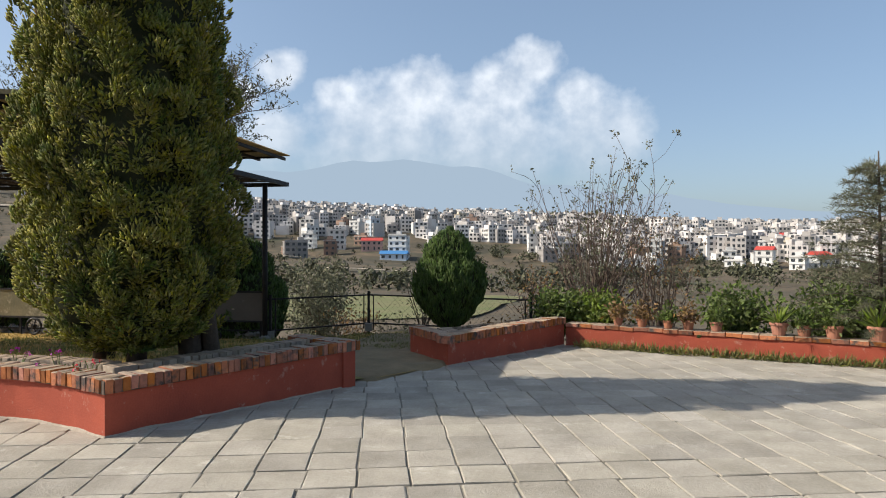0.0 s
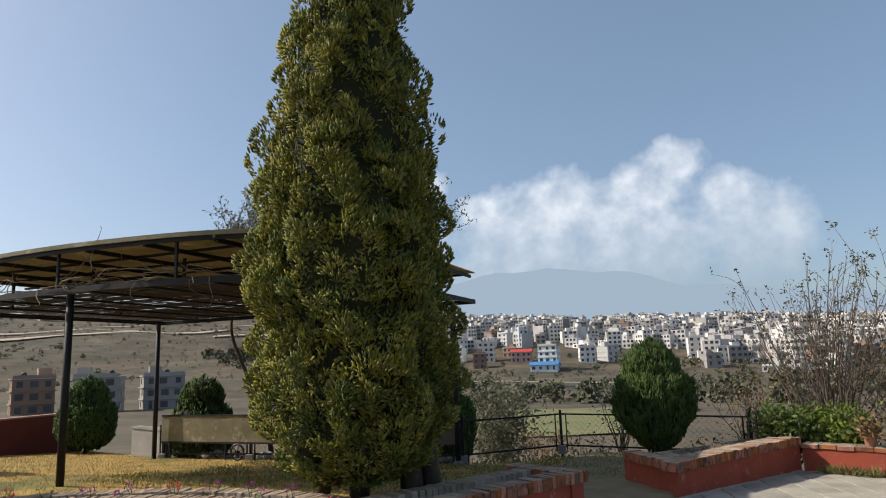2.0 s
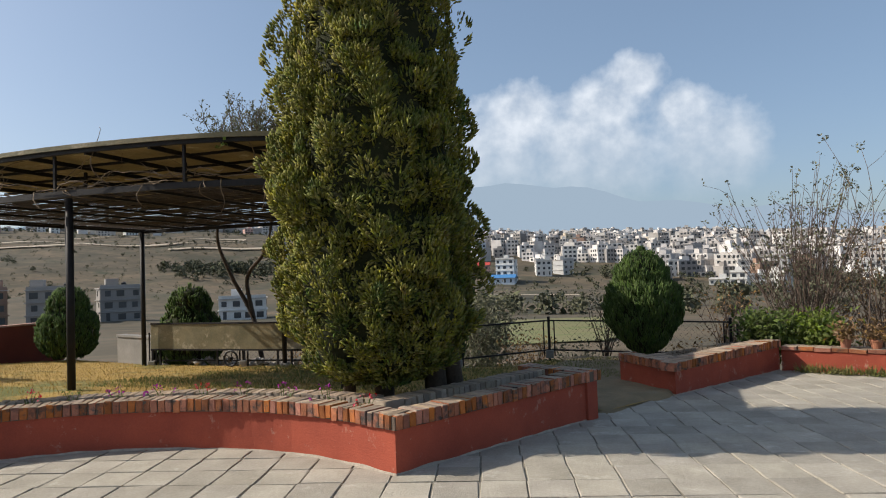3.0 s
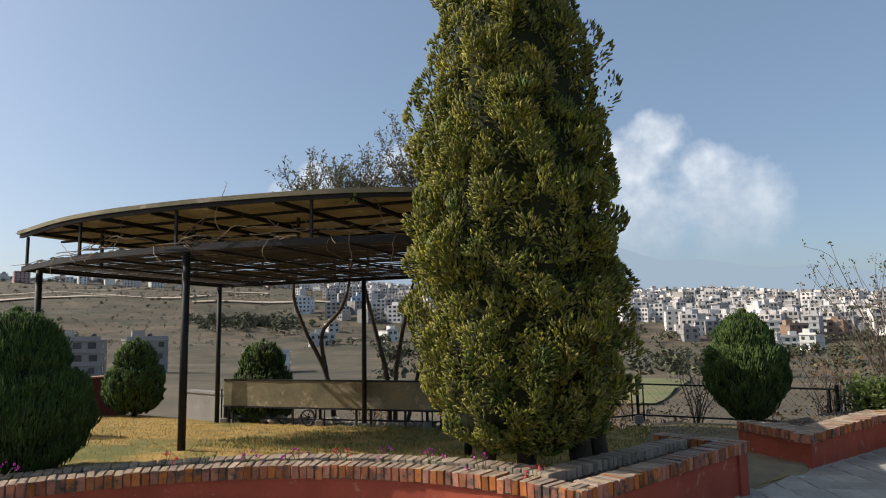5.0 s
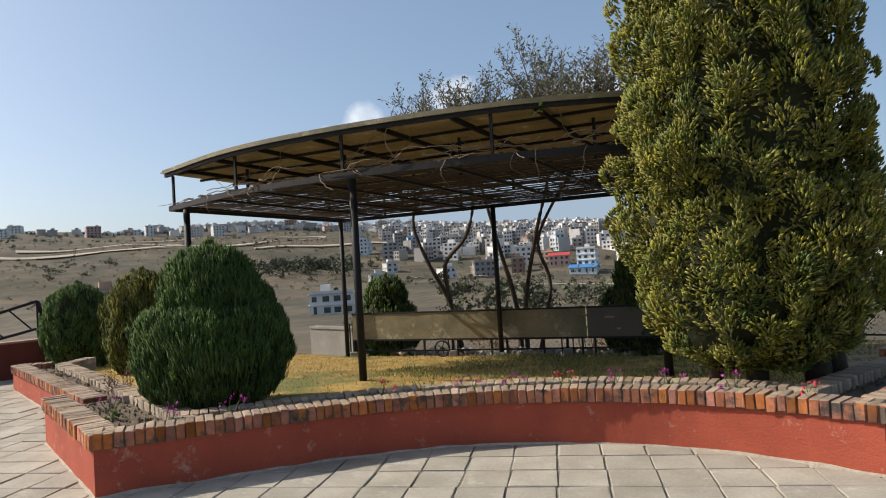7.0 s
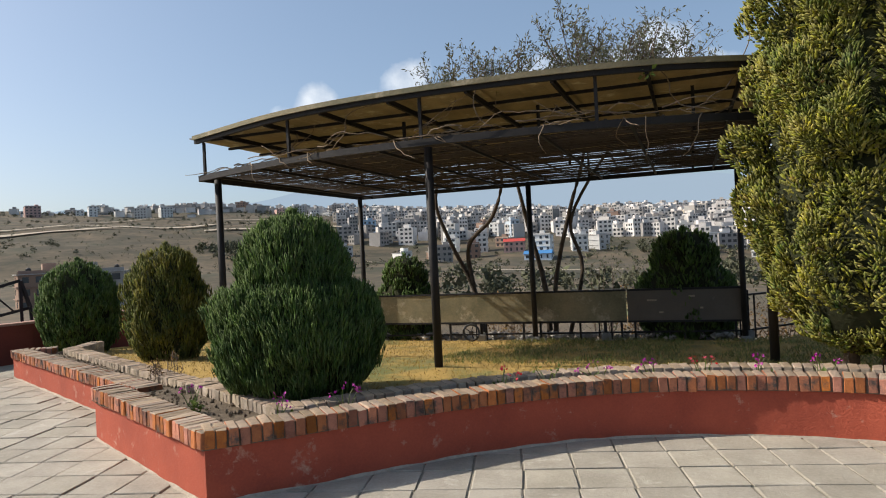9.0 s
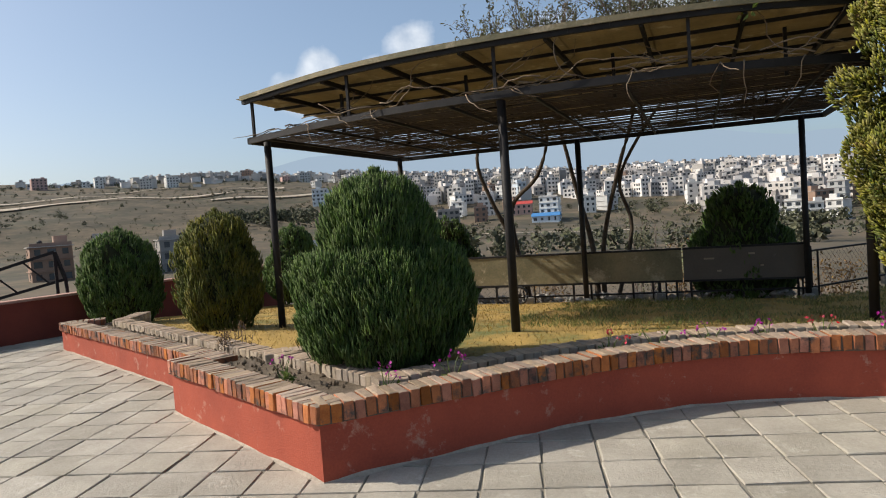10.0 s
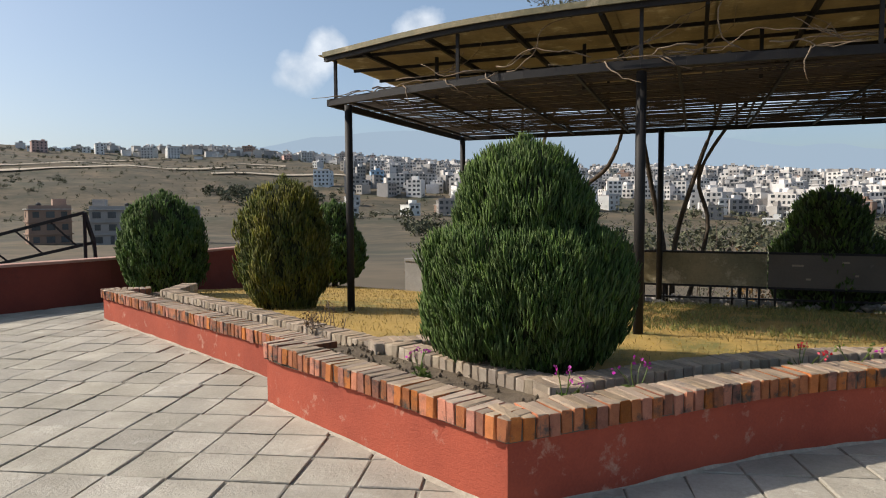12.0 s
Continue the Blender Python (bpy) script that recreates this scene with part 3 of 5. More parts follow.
FLAT_BRICKS = [brick_mesh("brick", (0.23, 0.24, 0.065), M_BRICK, 40 + i) for i in range(5)]


def runs(line, trim=0.018):
    """Splits a line at its sharp corners, each run ending just short of them."""
    out, cur = [], [Vector(line[0])]
    for i in range(1, len(line)):
        cur.append(Vector(line[i]))
        if i < len(line) - 1:
            a, b = Vector(line[i]) - Vector(line[i - 1]), Vector(line[i + 1]) - Vector(line[i])
            if abs(a.angle(b)) > 0.5:
                out.append(cur)
                cur = [Vector(line[i])]
    out.append(cur)
    done = []
    for k, r in enumerate(out):
        if k > 0:
            r[0] = r[0] + (r[1] - r[0]).normalized() * trim
        if k < len(out) - 1:
            r[-1] = r[-1] + (r[-2] - r[-1]).normalized() * (trim + 0.045)
        done.append([tuple(p) for p in r])
    return done


def course(owner, line, step, meshes, top, height, inset, rng):
    """One row of bricks laid across the wall along a line, their outer ends on it; the wall lies to the line's left."""
    for p, a in [q for run in runs(line) for q in along(run, step)]:
        n = Vector((-math.sin(a), math.cos(a), 0))
        q = p + n * (inset + rng.normal(0, 0.004)) + Vector((math.cos(a), math.sin(a), 0)) * step / 2
        ob = new("brick", meshes[rng.integers(len(meshes))])
        adopt(ob, owner)
        ob.matrix_basis = pose(q.x, q.y, top - height / 2 + rng.normal(0, 0.003), rng.normal(0, 0.8), rng.normal(0, 0.8), math.degrees(a) + rng.normal(0, 0.9) + (180 if rng.random() < 0.5 else 0))


def wall_strip(g, line, thick, z0, z1):
    """A wall along a line, its face on the line and its body to the left."""
    back = shifted(line, thick)
    n = len(line)
    pts = [(*p, z) for z in (z0, z1) for p in line] + [(*p, z) for z in (z0, z1) for p in back]
    f = []
    for i in range(n - 1):
        f += [(i, i + 1, n + i + 1, n + i), (2 * n + i + 1, 2 * n + i, 3 * n + i, 3 * n + i + 1), (n + i, n + i + 1, 3 * n + i + 1, 3 * n + i), (i + 1, i, 2 * n + i, 2 * n + i + 1)]
    f += [(0, n, 3 * n, 2 * n), (n - 1, 3 * n - 1, 4 * n - 1, 2 * n - 1)]
    return g.add(pts, f)


COURSES = []


def planter_wall(line, label, top=COPE, over=0.03):
    """Red rendered wall with a coping of bricks on edge. The line is the coping's outer edge, the planter to its left."""
    o = thing("planter_wall", (*line[0], 0), label, "planter wall", "brick-topped planter walls", "structure")
    body = Geo()
    wall_strip(body, shifted(line, over), 0.19, -0.3, top - 0.122)
    body.make("plaster", M_RED, o, "red painted plaster, flaking near the ground")
    fillet = Geo()
    foot = shifted(line, over)
    outer = shifted(line, over - 0.024)
    n = len(line)
    for k in range(n - 1):
        m_ = max(2, int(math.hypot(line[k + 1][0] - line[k][0], line[k + 1][1] - line[k][1]) / 0.07))
        P = []
        for i in range(m_ + 1):
            f = i / m_
            a = Vector(foot[k]).lerp(Vector(foot[k + 1]), f)
            b = Vector(outer[k]).lerp(Vector(outer[k + 1]), f)
            w = 0.5 + 0.9 * noise.noise((a.x * 4, a.y * 4, 5))
            b = a.lerp(b, max(0.15, w))
            fall = pave_z(a.x, a.y)
            P += [(a.x, a.y, fall + 0.006 + 0.016 * max(0, w)), (b.x, b.y, fall - 0.004)]
        fillet.add(P, [(2 * i, 2 * i + 1, 2 * i + 3, 2 * i + 2) for i in range(m_)])
    fillet.make("mortar_fillet", M_FILLET, o, "crumbling pale mortar along the foot")
    bed = Geo()
    wall_strip(bed, shifted(line, 0.012), 0.21, top - 0.121, top - 0.012)
    bed.make("mortar_bed", M_MORTAR, o)
    COURSES.append((o, line, 0.0735, BRICKS, top, 0.115, 0.117))
    return o


def inner_kerb(line, label, top):
    o = thing("planter_kerb", (*line[0], 0), label, "planter kerb", "weathered inner kerbs", "structure")
    body = Geo()
    wall_strip(body, shifted(line, 0.012), 0.20, -0.3, top - 0.05)
    body.make("kerb_core", M_COAT, o)
    COURSES.append((o, line, 0.079, OLD_BRICKS, top, 0.09, 0.11))
    return o


planter_wall([E_] + ARC + [B], "red plastered planter wall with a brick-on-edge coping, curved front")
planter_wall([(-14.4, 7.5), G2, STEP], "long red plastered planter wall with a worn brick coping", 0.41)
planter_wall([B, (-2.25, 8.27)], "red end wall of the planter beside the dirt gap", COPE - 0.003)
planter_wall([(-1.38, 10.5), CORNER, BEND], "red plastered planter wall below a round clipped bush", 0.33)

KERB_ARC = shifted(ARC, 0.47)[2:-4]
inner_kerb([(-9.25, 5.55), (-9.80, 5.07), (-8.17, 4.22), KERB_ARC[0]], "grey weathered brick kerb inside the planter", 0.45)
inner_kerb(KERB_ARC + [(-3.15, 5.83)], "curved grey weathered brick kerb along the flower bed", 0.46)
inner_kerb([(-3.15, 5.83), (-1.95, 8.05)], "straight weathered brick kerb beside the cypress", 0.46)
inner_kerb([(-14.3, 8.0), (-14.0, 7.25), (-9.75, 5.12)], "long weathered brick kerb beside the lawn", 0.40)
inner_kerb([(-0.95, 10.6), (-0.55, 10.0), (0.85, 12.4)], "weathered brick kerb round a planter bed", 0.30)


def build_beds():
    rng = np.random.default_rng(3)

    def strip(a_line, b_line, z, label):
        g = Geo()
        n = len(a_line)
        pts = []
        for k in range(5):
            for a, b in zip(a_line, b_line):
                x, y = a[0] + (b[0] - a[0]) * k / 4, a[1] + (b[1] - a[1]) * k / 4
                pts.append((x, y, z + 0.02 * noise.noise((x * 6, y * 6, 1)) + 0.012 * noise.noise((x * 19, y * 19, 1))))
        g.add(pts, [(k * n + i, k * n + i + 1, (k + 1) * n + i + 1, (k + 1) * n + i) for k in range(4) for i in range(n - 1)])
        ob = g.make("flower_bed", M_SOIL, smooth=True)
        tagged(ob, label, "flower bed", kind="structure")
        clods = Geo()
        for i in range(26 * n):
            k = rng.integers(0, n - 1)
            f, s = rng.random(), 0.12 + 0.76 * rng.random()
            a = Vector(a_line[k]).lerp(Vector(a_line[k + 1]), f)
            b = Vector(b_line[k]).lerp(Vector(b_line[k + 1]), f)
            p = a.lerp(b, s)
            r = rng.uniform(0.008, 0.022)
            v = arr((1, 0, 0), (-1, 0, 0), (0, 1, 0), (0, -1, 0), (0, 0, 1), (0, 0, -1)) * r * rng.uniform(0.6, 1.3, (6, 1)) + (p.x, p.y, z + 0.012)
            clods.add(v, [(0, 2, 4), (2, 1, 4), (1, 3, 4), (3, 0, 4), (2, 0, 5), (1, 2, 5), (3, 1, 5), (0, 3, 5)])
        tagged(clods.make("soil_clods", M_SOIL), "small dry clods of soil in the bed", "soil", kind="stuff")

    def resample(line, n):
        L = [0.0]
        for a, b in zip(line, line[1:]):
            L.append(L[-1] + math.hypot(b[0] - a[0], b[1] - a[1]))
        out = []
        for i in range(n):
            s = L[-1] * i / (n - 1)
            for k in range(len(line) - 1):
                if s <= L[k + 1] + 1e-9:
                    f = (s - L[k]) / max(1e-9, L[k + 1] - L[k])
                    out.append((line[k][0] + (line[k + 1][0] - line[k][0]) * f, line[k][1] + (line[k + 1][1] - line[k][1]) * f))
                    break
        return out

    strip(resample(shifted(ARC, 0.15), 24), resample(shifted(ARC, 0.58), 24), 0.365, "dry brown soil bed with a few bedding flowers")
    strip(resample([E_, D], 10), resample([(-9.85, 5.3), (-7.95, 4.4)], 10), 0.365, "bare dry soil bed between brick kerbs")
    strip(resample([G2, STEP], 14), resample([(-14.3, 7.6), (-9.7, 5.3)], 14), 0.32, "bare dry soil strip between brick kerbs")
    strip(resample([A, B], 8), resample([(-3.2, 6.05), (-2.0, 8.2)], 8), 0.365, "dark shaded soil bed beside the cypress")
    strip(resample([(-0.6, 9.6), (1.0, 12.3)], 8), resample([(-1.3, 10.55), (0.45, 12.9)], 8), 0.24, "soil bed of the corner planter")


build_beds()


# ---- far right wall and parapet ----
def build_low_walls():
    line = LOW_WALL
    o = thing("retaining_wall", (*line[0], 0), "low red plastered wall topped with flat bricks, holding flower pots", "retaining wall", kind="structure")
    body = Geo()
    wall_strip(body, shifted(line, 0.02), 0.30, -0.5, 0.155)
    body.make("plaster", M_RED, o, "faded red plaster")
    COURSES.append((o, line, 0.24, FLAT_BRICKS, 0.225, 0.065, 0.118))
    back = Geo()
    wall_strip(back, shifted(line, 0.245), 0.12, 0.156, 0.22)
    back.make("cement_edge", M_COAT, o)

    o = thing("parapet", (*PARAPET[0], 0), "low dark red parapet wall at the terrace's edge", "parapet", kind="structure")
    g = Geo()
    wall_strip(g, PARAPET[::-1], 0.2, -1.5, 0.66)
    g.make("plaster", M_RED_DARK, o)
    g = Geo()
    wall_strip(g, shifted(PARAPET[::-1], -0.03), 0.26, 0.661, 0.70)
    g.make("coping", surf("pale_red_cement", (0.42, 0.25, 0.2), (0.34, 0.18, 0.14), 4, 0.9, 0.2, 50), o, "paler cement coping")

    o = thing("boundary_wall", (-12.2, 12.5, -0.5), "low grey concrete wall behind the lawn", "boundary wall", kind="structure")
    g = Geo()
    wall_strip(g, [(-12.9, 12.75), (-11.4, 12.2)], 0.16, -1.6, 0.38)
    g.make("concrete", M_CONC, o)
    g = Geo()
    wall_strip(g, [(-12.9, 12.72), (-11.4, 12.17)], 0.22, 0.381, 0.43)
    g.make("coping", M_CONC, o)


build_low_walls()


def build_rubble():
    """A band of loose stones along the foot of the fence."""
    rng = np.random.default_rng(11)
    g = Geo()
    pts = along([(-4.4, 12.3), (-11.3, 12.35)], 0.04)
    for p, a in pts:
        for k in range(2):
            r = rng.uniform(0.03, 0.085)
            x, y = p.x + rng.normal(0, 0.10), p.y + rng.normal(0.02, 0.09)
            z = lawn_z(x, y) + rng.uniform(-0.01, 0.13)
            v = arr((1, 0.2, 0), (-1, 0, 0.2), (0, 1, 0), (0.2, -1, 0), (0, 0.1, 0.8), (0, 0, -0.8)) * r * rng.uniform(0.7, 1.3, (6, 1)) + (x, y, z)
            g.add(v, [(0, 2, 4), (2, 1, 4), (1, 3, 4), (3, 0, 4), (2, 0, 5), (1, 2, 5), (3, 1, 5), (0, 3, 5)])
    tagged(g.make("rubble", M_RUBBLE), "loose grey stones and old bricks along the fence", "rubble", kind="stuff")


build_rubble()


def build_spoil_heap():
    rng = np.random.default_rng(12)
    g = Geo()
    for i in range(420):
        x, y = rng.normal(-0.4, 1.3), rng.normal(17.5, 0.5)
        r = rng.uniform(0.05, 0.17)
        z = terrain_z(x, y) + max(0.0, 0.75 - 0.3 * abs(x + 0.3)) * rng.random()
        v = arr((1, 0.2, 0), (-1, 0, 0.2), (0, 1, 0), (0.2, -1, 0), (0, 0.1, 0.8), (0, 0, -0.8)) * r * rng.uniform(0.7, 1.3, (6, 1)) + (x, y, z)
        g.add(v, [(0, 2, 4), (2, 1, 4), (1, 3, 4), (3, 0, 4), (2, 0, 5), (1, 2, 5), (3, 1, 5), (0, 3, 5)])
    tagged(g.make("stone_heap", surf("pale_quarry_stone", (0.6, 0.57, 0.52), (0.45, 0.42, 0.38), 4, 0.9, 0.3, 40, 0.25, "island")), "heap of pale broken stones beyond the fence", "stone heap", kind="stuff")


build_spoil_heap()


# ---- fence and panels ----
def build_fence():
    o = thing("fence", (-2.92, 13.75, -0.12), "low dark steel fence with wire mesh", "fence", kind="structure")
    line = FENCE[:4]
    foot = [(-11.3, -0.18), (-4.35, -0.10), (-2.92, -0.12), (0.45, -0.16)]
    for a, b in zip(line, line[1:]):
        za0, zb0 = lerp_table(a[0], foot), lerp_table(b[0], foot)
        n = max(2, round(math.hypot(b[0] - a[0], b[1] - a[1]) / 2.6) + 1)
        for i in range(n - 1 if b is not line[-1] else n):
            f = i / (n - 1)
            x, y = a[0] + (b[0] - a[0]) * f, a[1] + (b[1] - a[1]) * f
            z = lerp_table(x, foot)
            g = Geo()
            g.box((x, y, z + 0.28), (0.05, 0.05, 0.98), 0.2)
            g.make("post", M_STEEL, o)
            for s in (-0.11, 0.11):
                g = Geo()
                g.box((x + s, y - s * 0.18, z + 0.34), (0.024, 0.024, 0.72), 0.2)
                g.make("bar", M_STEEL, o)
            g = Geo()
            g.box((x, y, z + 0.02), (0.16, 0.16, 0.16), 0.2, 0.01)
            g.make("footing", M_CONC, o)
        for h in (0.10, 0.69):
            g = Geo()
            g.beam((*a, za0 + h), (*b, zb0 + h), 0.03, 0.03)
            g.make("rail", M_STEEL, o)
        wires = Geo()
        L = math.hypot(b[0] - a[0], b[1] - a[1])
        for i in range(int(L / 0.11) + 6):
            for s in (-1, 1):
                f0 = (i * 0.11) / L
                f1 = f0 + s * 0.57 / L
                if 0 <= f0 <= 1 and 0 <= f1 <= 1:
                    p = [(a[0] + (b[0] - a[0]) * f, a[1] + (b[1] - a[1]) * f, za0 + (zb0 - za0) * f + h) for f, h in ((f0, 0.11), (f1, 0.68))]
                    wires.beam(p[0], p[1], 0.002, 0.002)
        wires.make("wire_mesh", M_STEEL, o)
    # long panels fixed before the fence
    for x0, x1, mat, lab in ((-11.25, -7.95, M_PANEL, "weathered olive sheet panel fixed along the fence"), (-7.93, -6.28, M_PANEL, "mossy olive sheet panel fixed along the fence"), (-6.26, -4.42, M_PANEL_DARK, "dull brown sheet panel with faded marks on the fence")):
        y0 = y1 = 11.99
        p = thing("sheet_panel", (x0, y0, 0.0), lab, "panel", "long panels along the fence")
        ang = math.atan2(y1 - y0, x1 - x0)
        L = math.hypot(x1 - x0, y1 - y0)
        c = ((x0 + x1) / 2, (y0 + y1) / 2)
        g = Geo()
        n = 24
        pts = []
        for k, off in ((0, -0.006), (1, 0.006)):
            for i in range(n + 1):
                for j in range(5):
                    s = -L / 2 + L * i / n
                    w = 0.012 * noise.noise((s * 2 + x0, j * 0.5, 0)) + off
                    pts.append((c[0] + s * math.cos(ang) - w * math.sin(ang), c[1] + s * math.sin(ang) + w * math.cos(ang), 0.19 + 0.52 * j / 4 + 0.006 * noise.noise((s * 3, 9, 0))))
        m = (n + 1) * 5
        f = [(i * 5 + j, (i + 1) * 5 + j, (i + 1) * 5 + j + 1, i * 5 + j + 1) for i in range(n) for j in range(4)]
        g.add(pts, f + [tuple(m + q for q in reversed(t)) for t in f] + [(i * 5 + 4, (i + 1) * 5 + 4, m + (i + 1) * 5 + 4, m + i * 5 + 4) for i in range(n)])
        g.make("sheet", mat, p)
        for h in (0.725, 0.175):
            g = Geo()
            g.beam((x0, y0, h), (x1, y1, h), 0.035, 0.035 if h > 0.1 else 0.02)
            g.make("rail", M_STEEL, p)
        for f_ in (0.06, 0.5, 0.94):
            x, y = x0 + (x1 - x0) * f_, y0 + (y1 - y0) * f_
            g = Geo()
            g.box((x, y + 0.05, 0.14), (0.035, 0.035, 1.16), ang)
            g.make("support", M_STEEL, p)
    marks = [(-5.85, 0.54, 0.16), (-5.2, 0.60, 0.10), (-5.05, 0.40, 0.05), (-5.7, 0.33, 0.07)]
    pn = [ob for ob in scene.objects if ob.name.startswith("sheet_panel") and ob.parent is None][-1]
    for x, z, w in marks:
        Geo().box((x, 11.965, z), (w, 0.004, 0.03)).make("faded_mark", M_COAT, pn, "faded pale mark")


build_fence()


# ---- pergola ----
LOW, HIGH = 2.74, 3.255
EDGE = smooth_line([(-11.50, 7.45), (-9.62, 6.78), (-7.83, 6.58), (-5.99, 6.70), (-4.90, 7.02), (-4.05, 7.45)], 5)
BACK_Y = 12.15


def edge_y(x):
    return lerp_table(x, EDGE)


def build_pergola():
    rng = np.random.default_rng(8)
    o = thing("pergola", (-7.1, 9.5, 0), "dark steel pergola with a slatted trellis under a stained sheet roof", "pergola")
    for x, y, lab in ((-7.84, 6.80, ""), (-11.30, 7.57, ""), (-4.42, 7.57, ""), (-7.90, 11.89, ""), (-11.33, 11.87, ""), (-4.40, 11.92, "")):
        z0 = lawn_z(x, y)
        g = Geo()
        g.tube([(x, y, z0 - 0.1), (x, y, LOW - 0.02)], 0.048, 10)
        post = g.make("post", M_STEEL, o, smooth=True)
        if y < 11 or x < -10:
            continue
        Geo().lathe([(0.11, -0.05), (0.10, 0.05), (0.055, 0.09)], 10, (x, y, z0)).make("footing", M_CONC, post, "small concrete footing")
    # rim of the trellis
    rim = EDGE + [(-4.05, BACK_Y), (-11.45, BACK_Y), EDGE[0]]
    for k, (a, b) in enumerate(zip(rim, rim[1:])):
        Geo().beam((*a, LOW), (*b, LOW), 0.05, 0.075).make("rim_bar", M_STEEL, o)
    g = Geo()
    y = 7.0
    while y < BACK_Y:
        xs = [x / 10 for x in range(-115, -40) if edge_y(x / 10) < y]
        if len(xs) > 3:
            x0, x1 = min(xs) + 0.02, max(xs)
            n = 9
            pts = [(x0 + (x1 - x0) * i / n, y + rng.normal(0, 0.014), LOW + 0.045 + rng.normal(0, 0.004)) for i in range(n + 1)]
            Geo().lath(pts, rng.uniform(0.024, 0.038), 0.011).make("lath", M_BAMBOO, o, "long dark bamboo lath")
        y += rng.uniform(0.065, 0.115)
    for i in range(8):
        x = -11.2 + i * 0.92
        Geo().beam((x, edge_y(x), LOW - 0.005), (x, BACK_Y, LOW - 0.005), 0.03, 0.03).make("joist", M_STEEL, o)
    for i in range(16):
        x = -11.1 + i * 0.44 + rng.normal(0, 0.04)
        p = [(x, edge_y(x) + 0.05, LOW + 0.057), (x + rng.normal(0, 0.05), 9.4, LOW + 0.058), (x + rng.normal(0, 0.06), BACK_Y - 0.1, LOW + 0.057)]
        Geo().lath(p, 0.028, 0.012).make("cross_lath", M_BAMBOO, o)
    # struts, roof frame and sheets
    for x in (-11.38, -9.62, -7.83, -5.99, -4.40):
        Geo().beam((x, edge_y(x) + 0.01, LOW), (x, edge_y(x) + 0.01, HIGH - 0.03), 0.032, 0.032).make("strut", M_STEEL, o)
    for x in (-10.2, -8.5, -6.78, -5.08):
        for y in (7.7, 9.8, 11.8):
            Geo().beam((x, y, LOW), (x, y, HIGH - 0.03), 0.035, 0.035).make("strut", M_STEEL, o)
    up = [(x, y - 0.06) for x, y in EDGE]
    for a, b in zip(up, up[1:]):
        Geo().beam((*a, HIGH - 0.012), (*b, HIGH - 0.012), 0.045, 0.06).make("roof_rim", M_STEEL, o)
    for x in (-10.87, -9.97, -9.08, -8.18, -7.29, -6.40, -5.50, -4.61, -4.11):
        Geo().beam((x, edge_y(x) - 0.05, HIGH - 0.035), (x - 0.0, BACK_Y, HIGH - 0.035), 0.035, 0.055).make("rafter", M_STEEL, o)
    for y in (7.35, 8.1, 8.85, 9.6, 10.4, 11.2, 12.0):
        xs = [x / 10 for x in range(-115, -40) if edge_y(x / 10) < y]
        Geo().beam((min(xs), y, HIGH - 0.02), (max(xs), y, HIGH - 0.02), 0.03, 0.035).make("purlin", M_STEEL, o)
    for a, b in zip(up, up[1:]):
        Geo().beam((a[0], a[1] - 0.055, HIGH + 0.032), (b[0], b[1] - 0.055, HIGH + 0.032), 0.02, 0.055).make("edge_strip", M_PANEL, o, "olive edge strip of the roof")
    # corrugated sheets, laid from front to back
    x = -11.57
    while x < -4.08:
        x1 = min(x + 0.885, -4.02)
        g = Geo()
        nx, ny = 12, 8
        pts = []
        for i in range(nx + 1):
            px = x + (x1 - x) * i / nx
            y0 = edge_y(px) - 0.10
            for j in range(ny + 1):
                pts.append((px, y0 + (BACK_Y + 0.05 - y0) * j / ny, HIGH + 0.024 + 0.0025 * math.cos(i * math.pi) + 0.006 * noise.noise((px * 2, j, 0))))
        m = len(pts)
        pts += [(a, b, c + 0.012) for a, b, c in pts]
        f = [(i * (ny + 1) + j, i * (ny + 1) + j + 1, (i + 1) * (ny + 1) + j + 1, (i + 1) * (ny + 1) + j) for i in range(nx) for j in range(ny)]
        f += [tuple(m + q for q in reversed(t)) for t in f]
        f += [(i * (ny + 1), (i + 1) * (ny + 1), m + (i + 1) * (ny + 1), m + i * (ny + 1)) for i in range(nx)]
        g.add(pts, f).make("roof_sheet", M_SHEET, o, "algae-stained corrugated sheet")
        x = x1 - 0.015


build_pergola()


def wander(p, d, n, step, wob, rng, pull=(0, 0, 0)):
    pts = [Vector(p)]
    d = Vector(d).normalized()
    for _ in range(n):
        d = (d + Vector(rng.normal(0, wob, 3)) + Vector(pull)).normalized()
        pts.append(pts[-1] + d * step)
    return pts


def taper(n, r0, r1):
    return [r0 + (r1 - r0) * i / (n - 1) for i in range(n)]


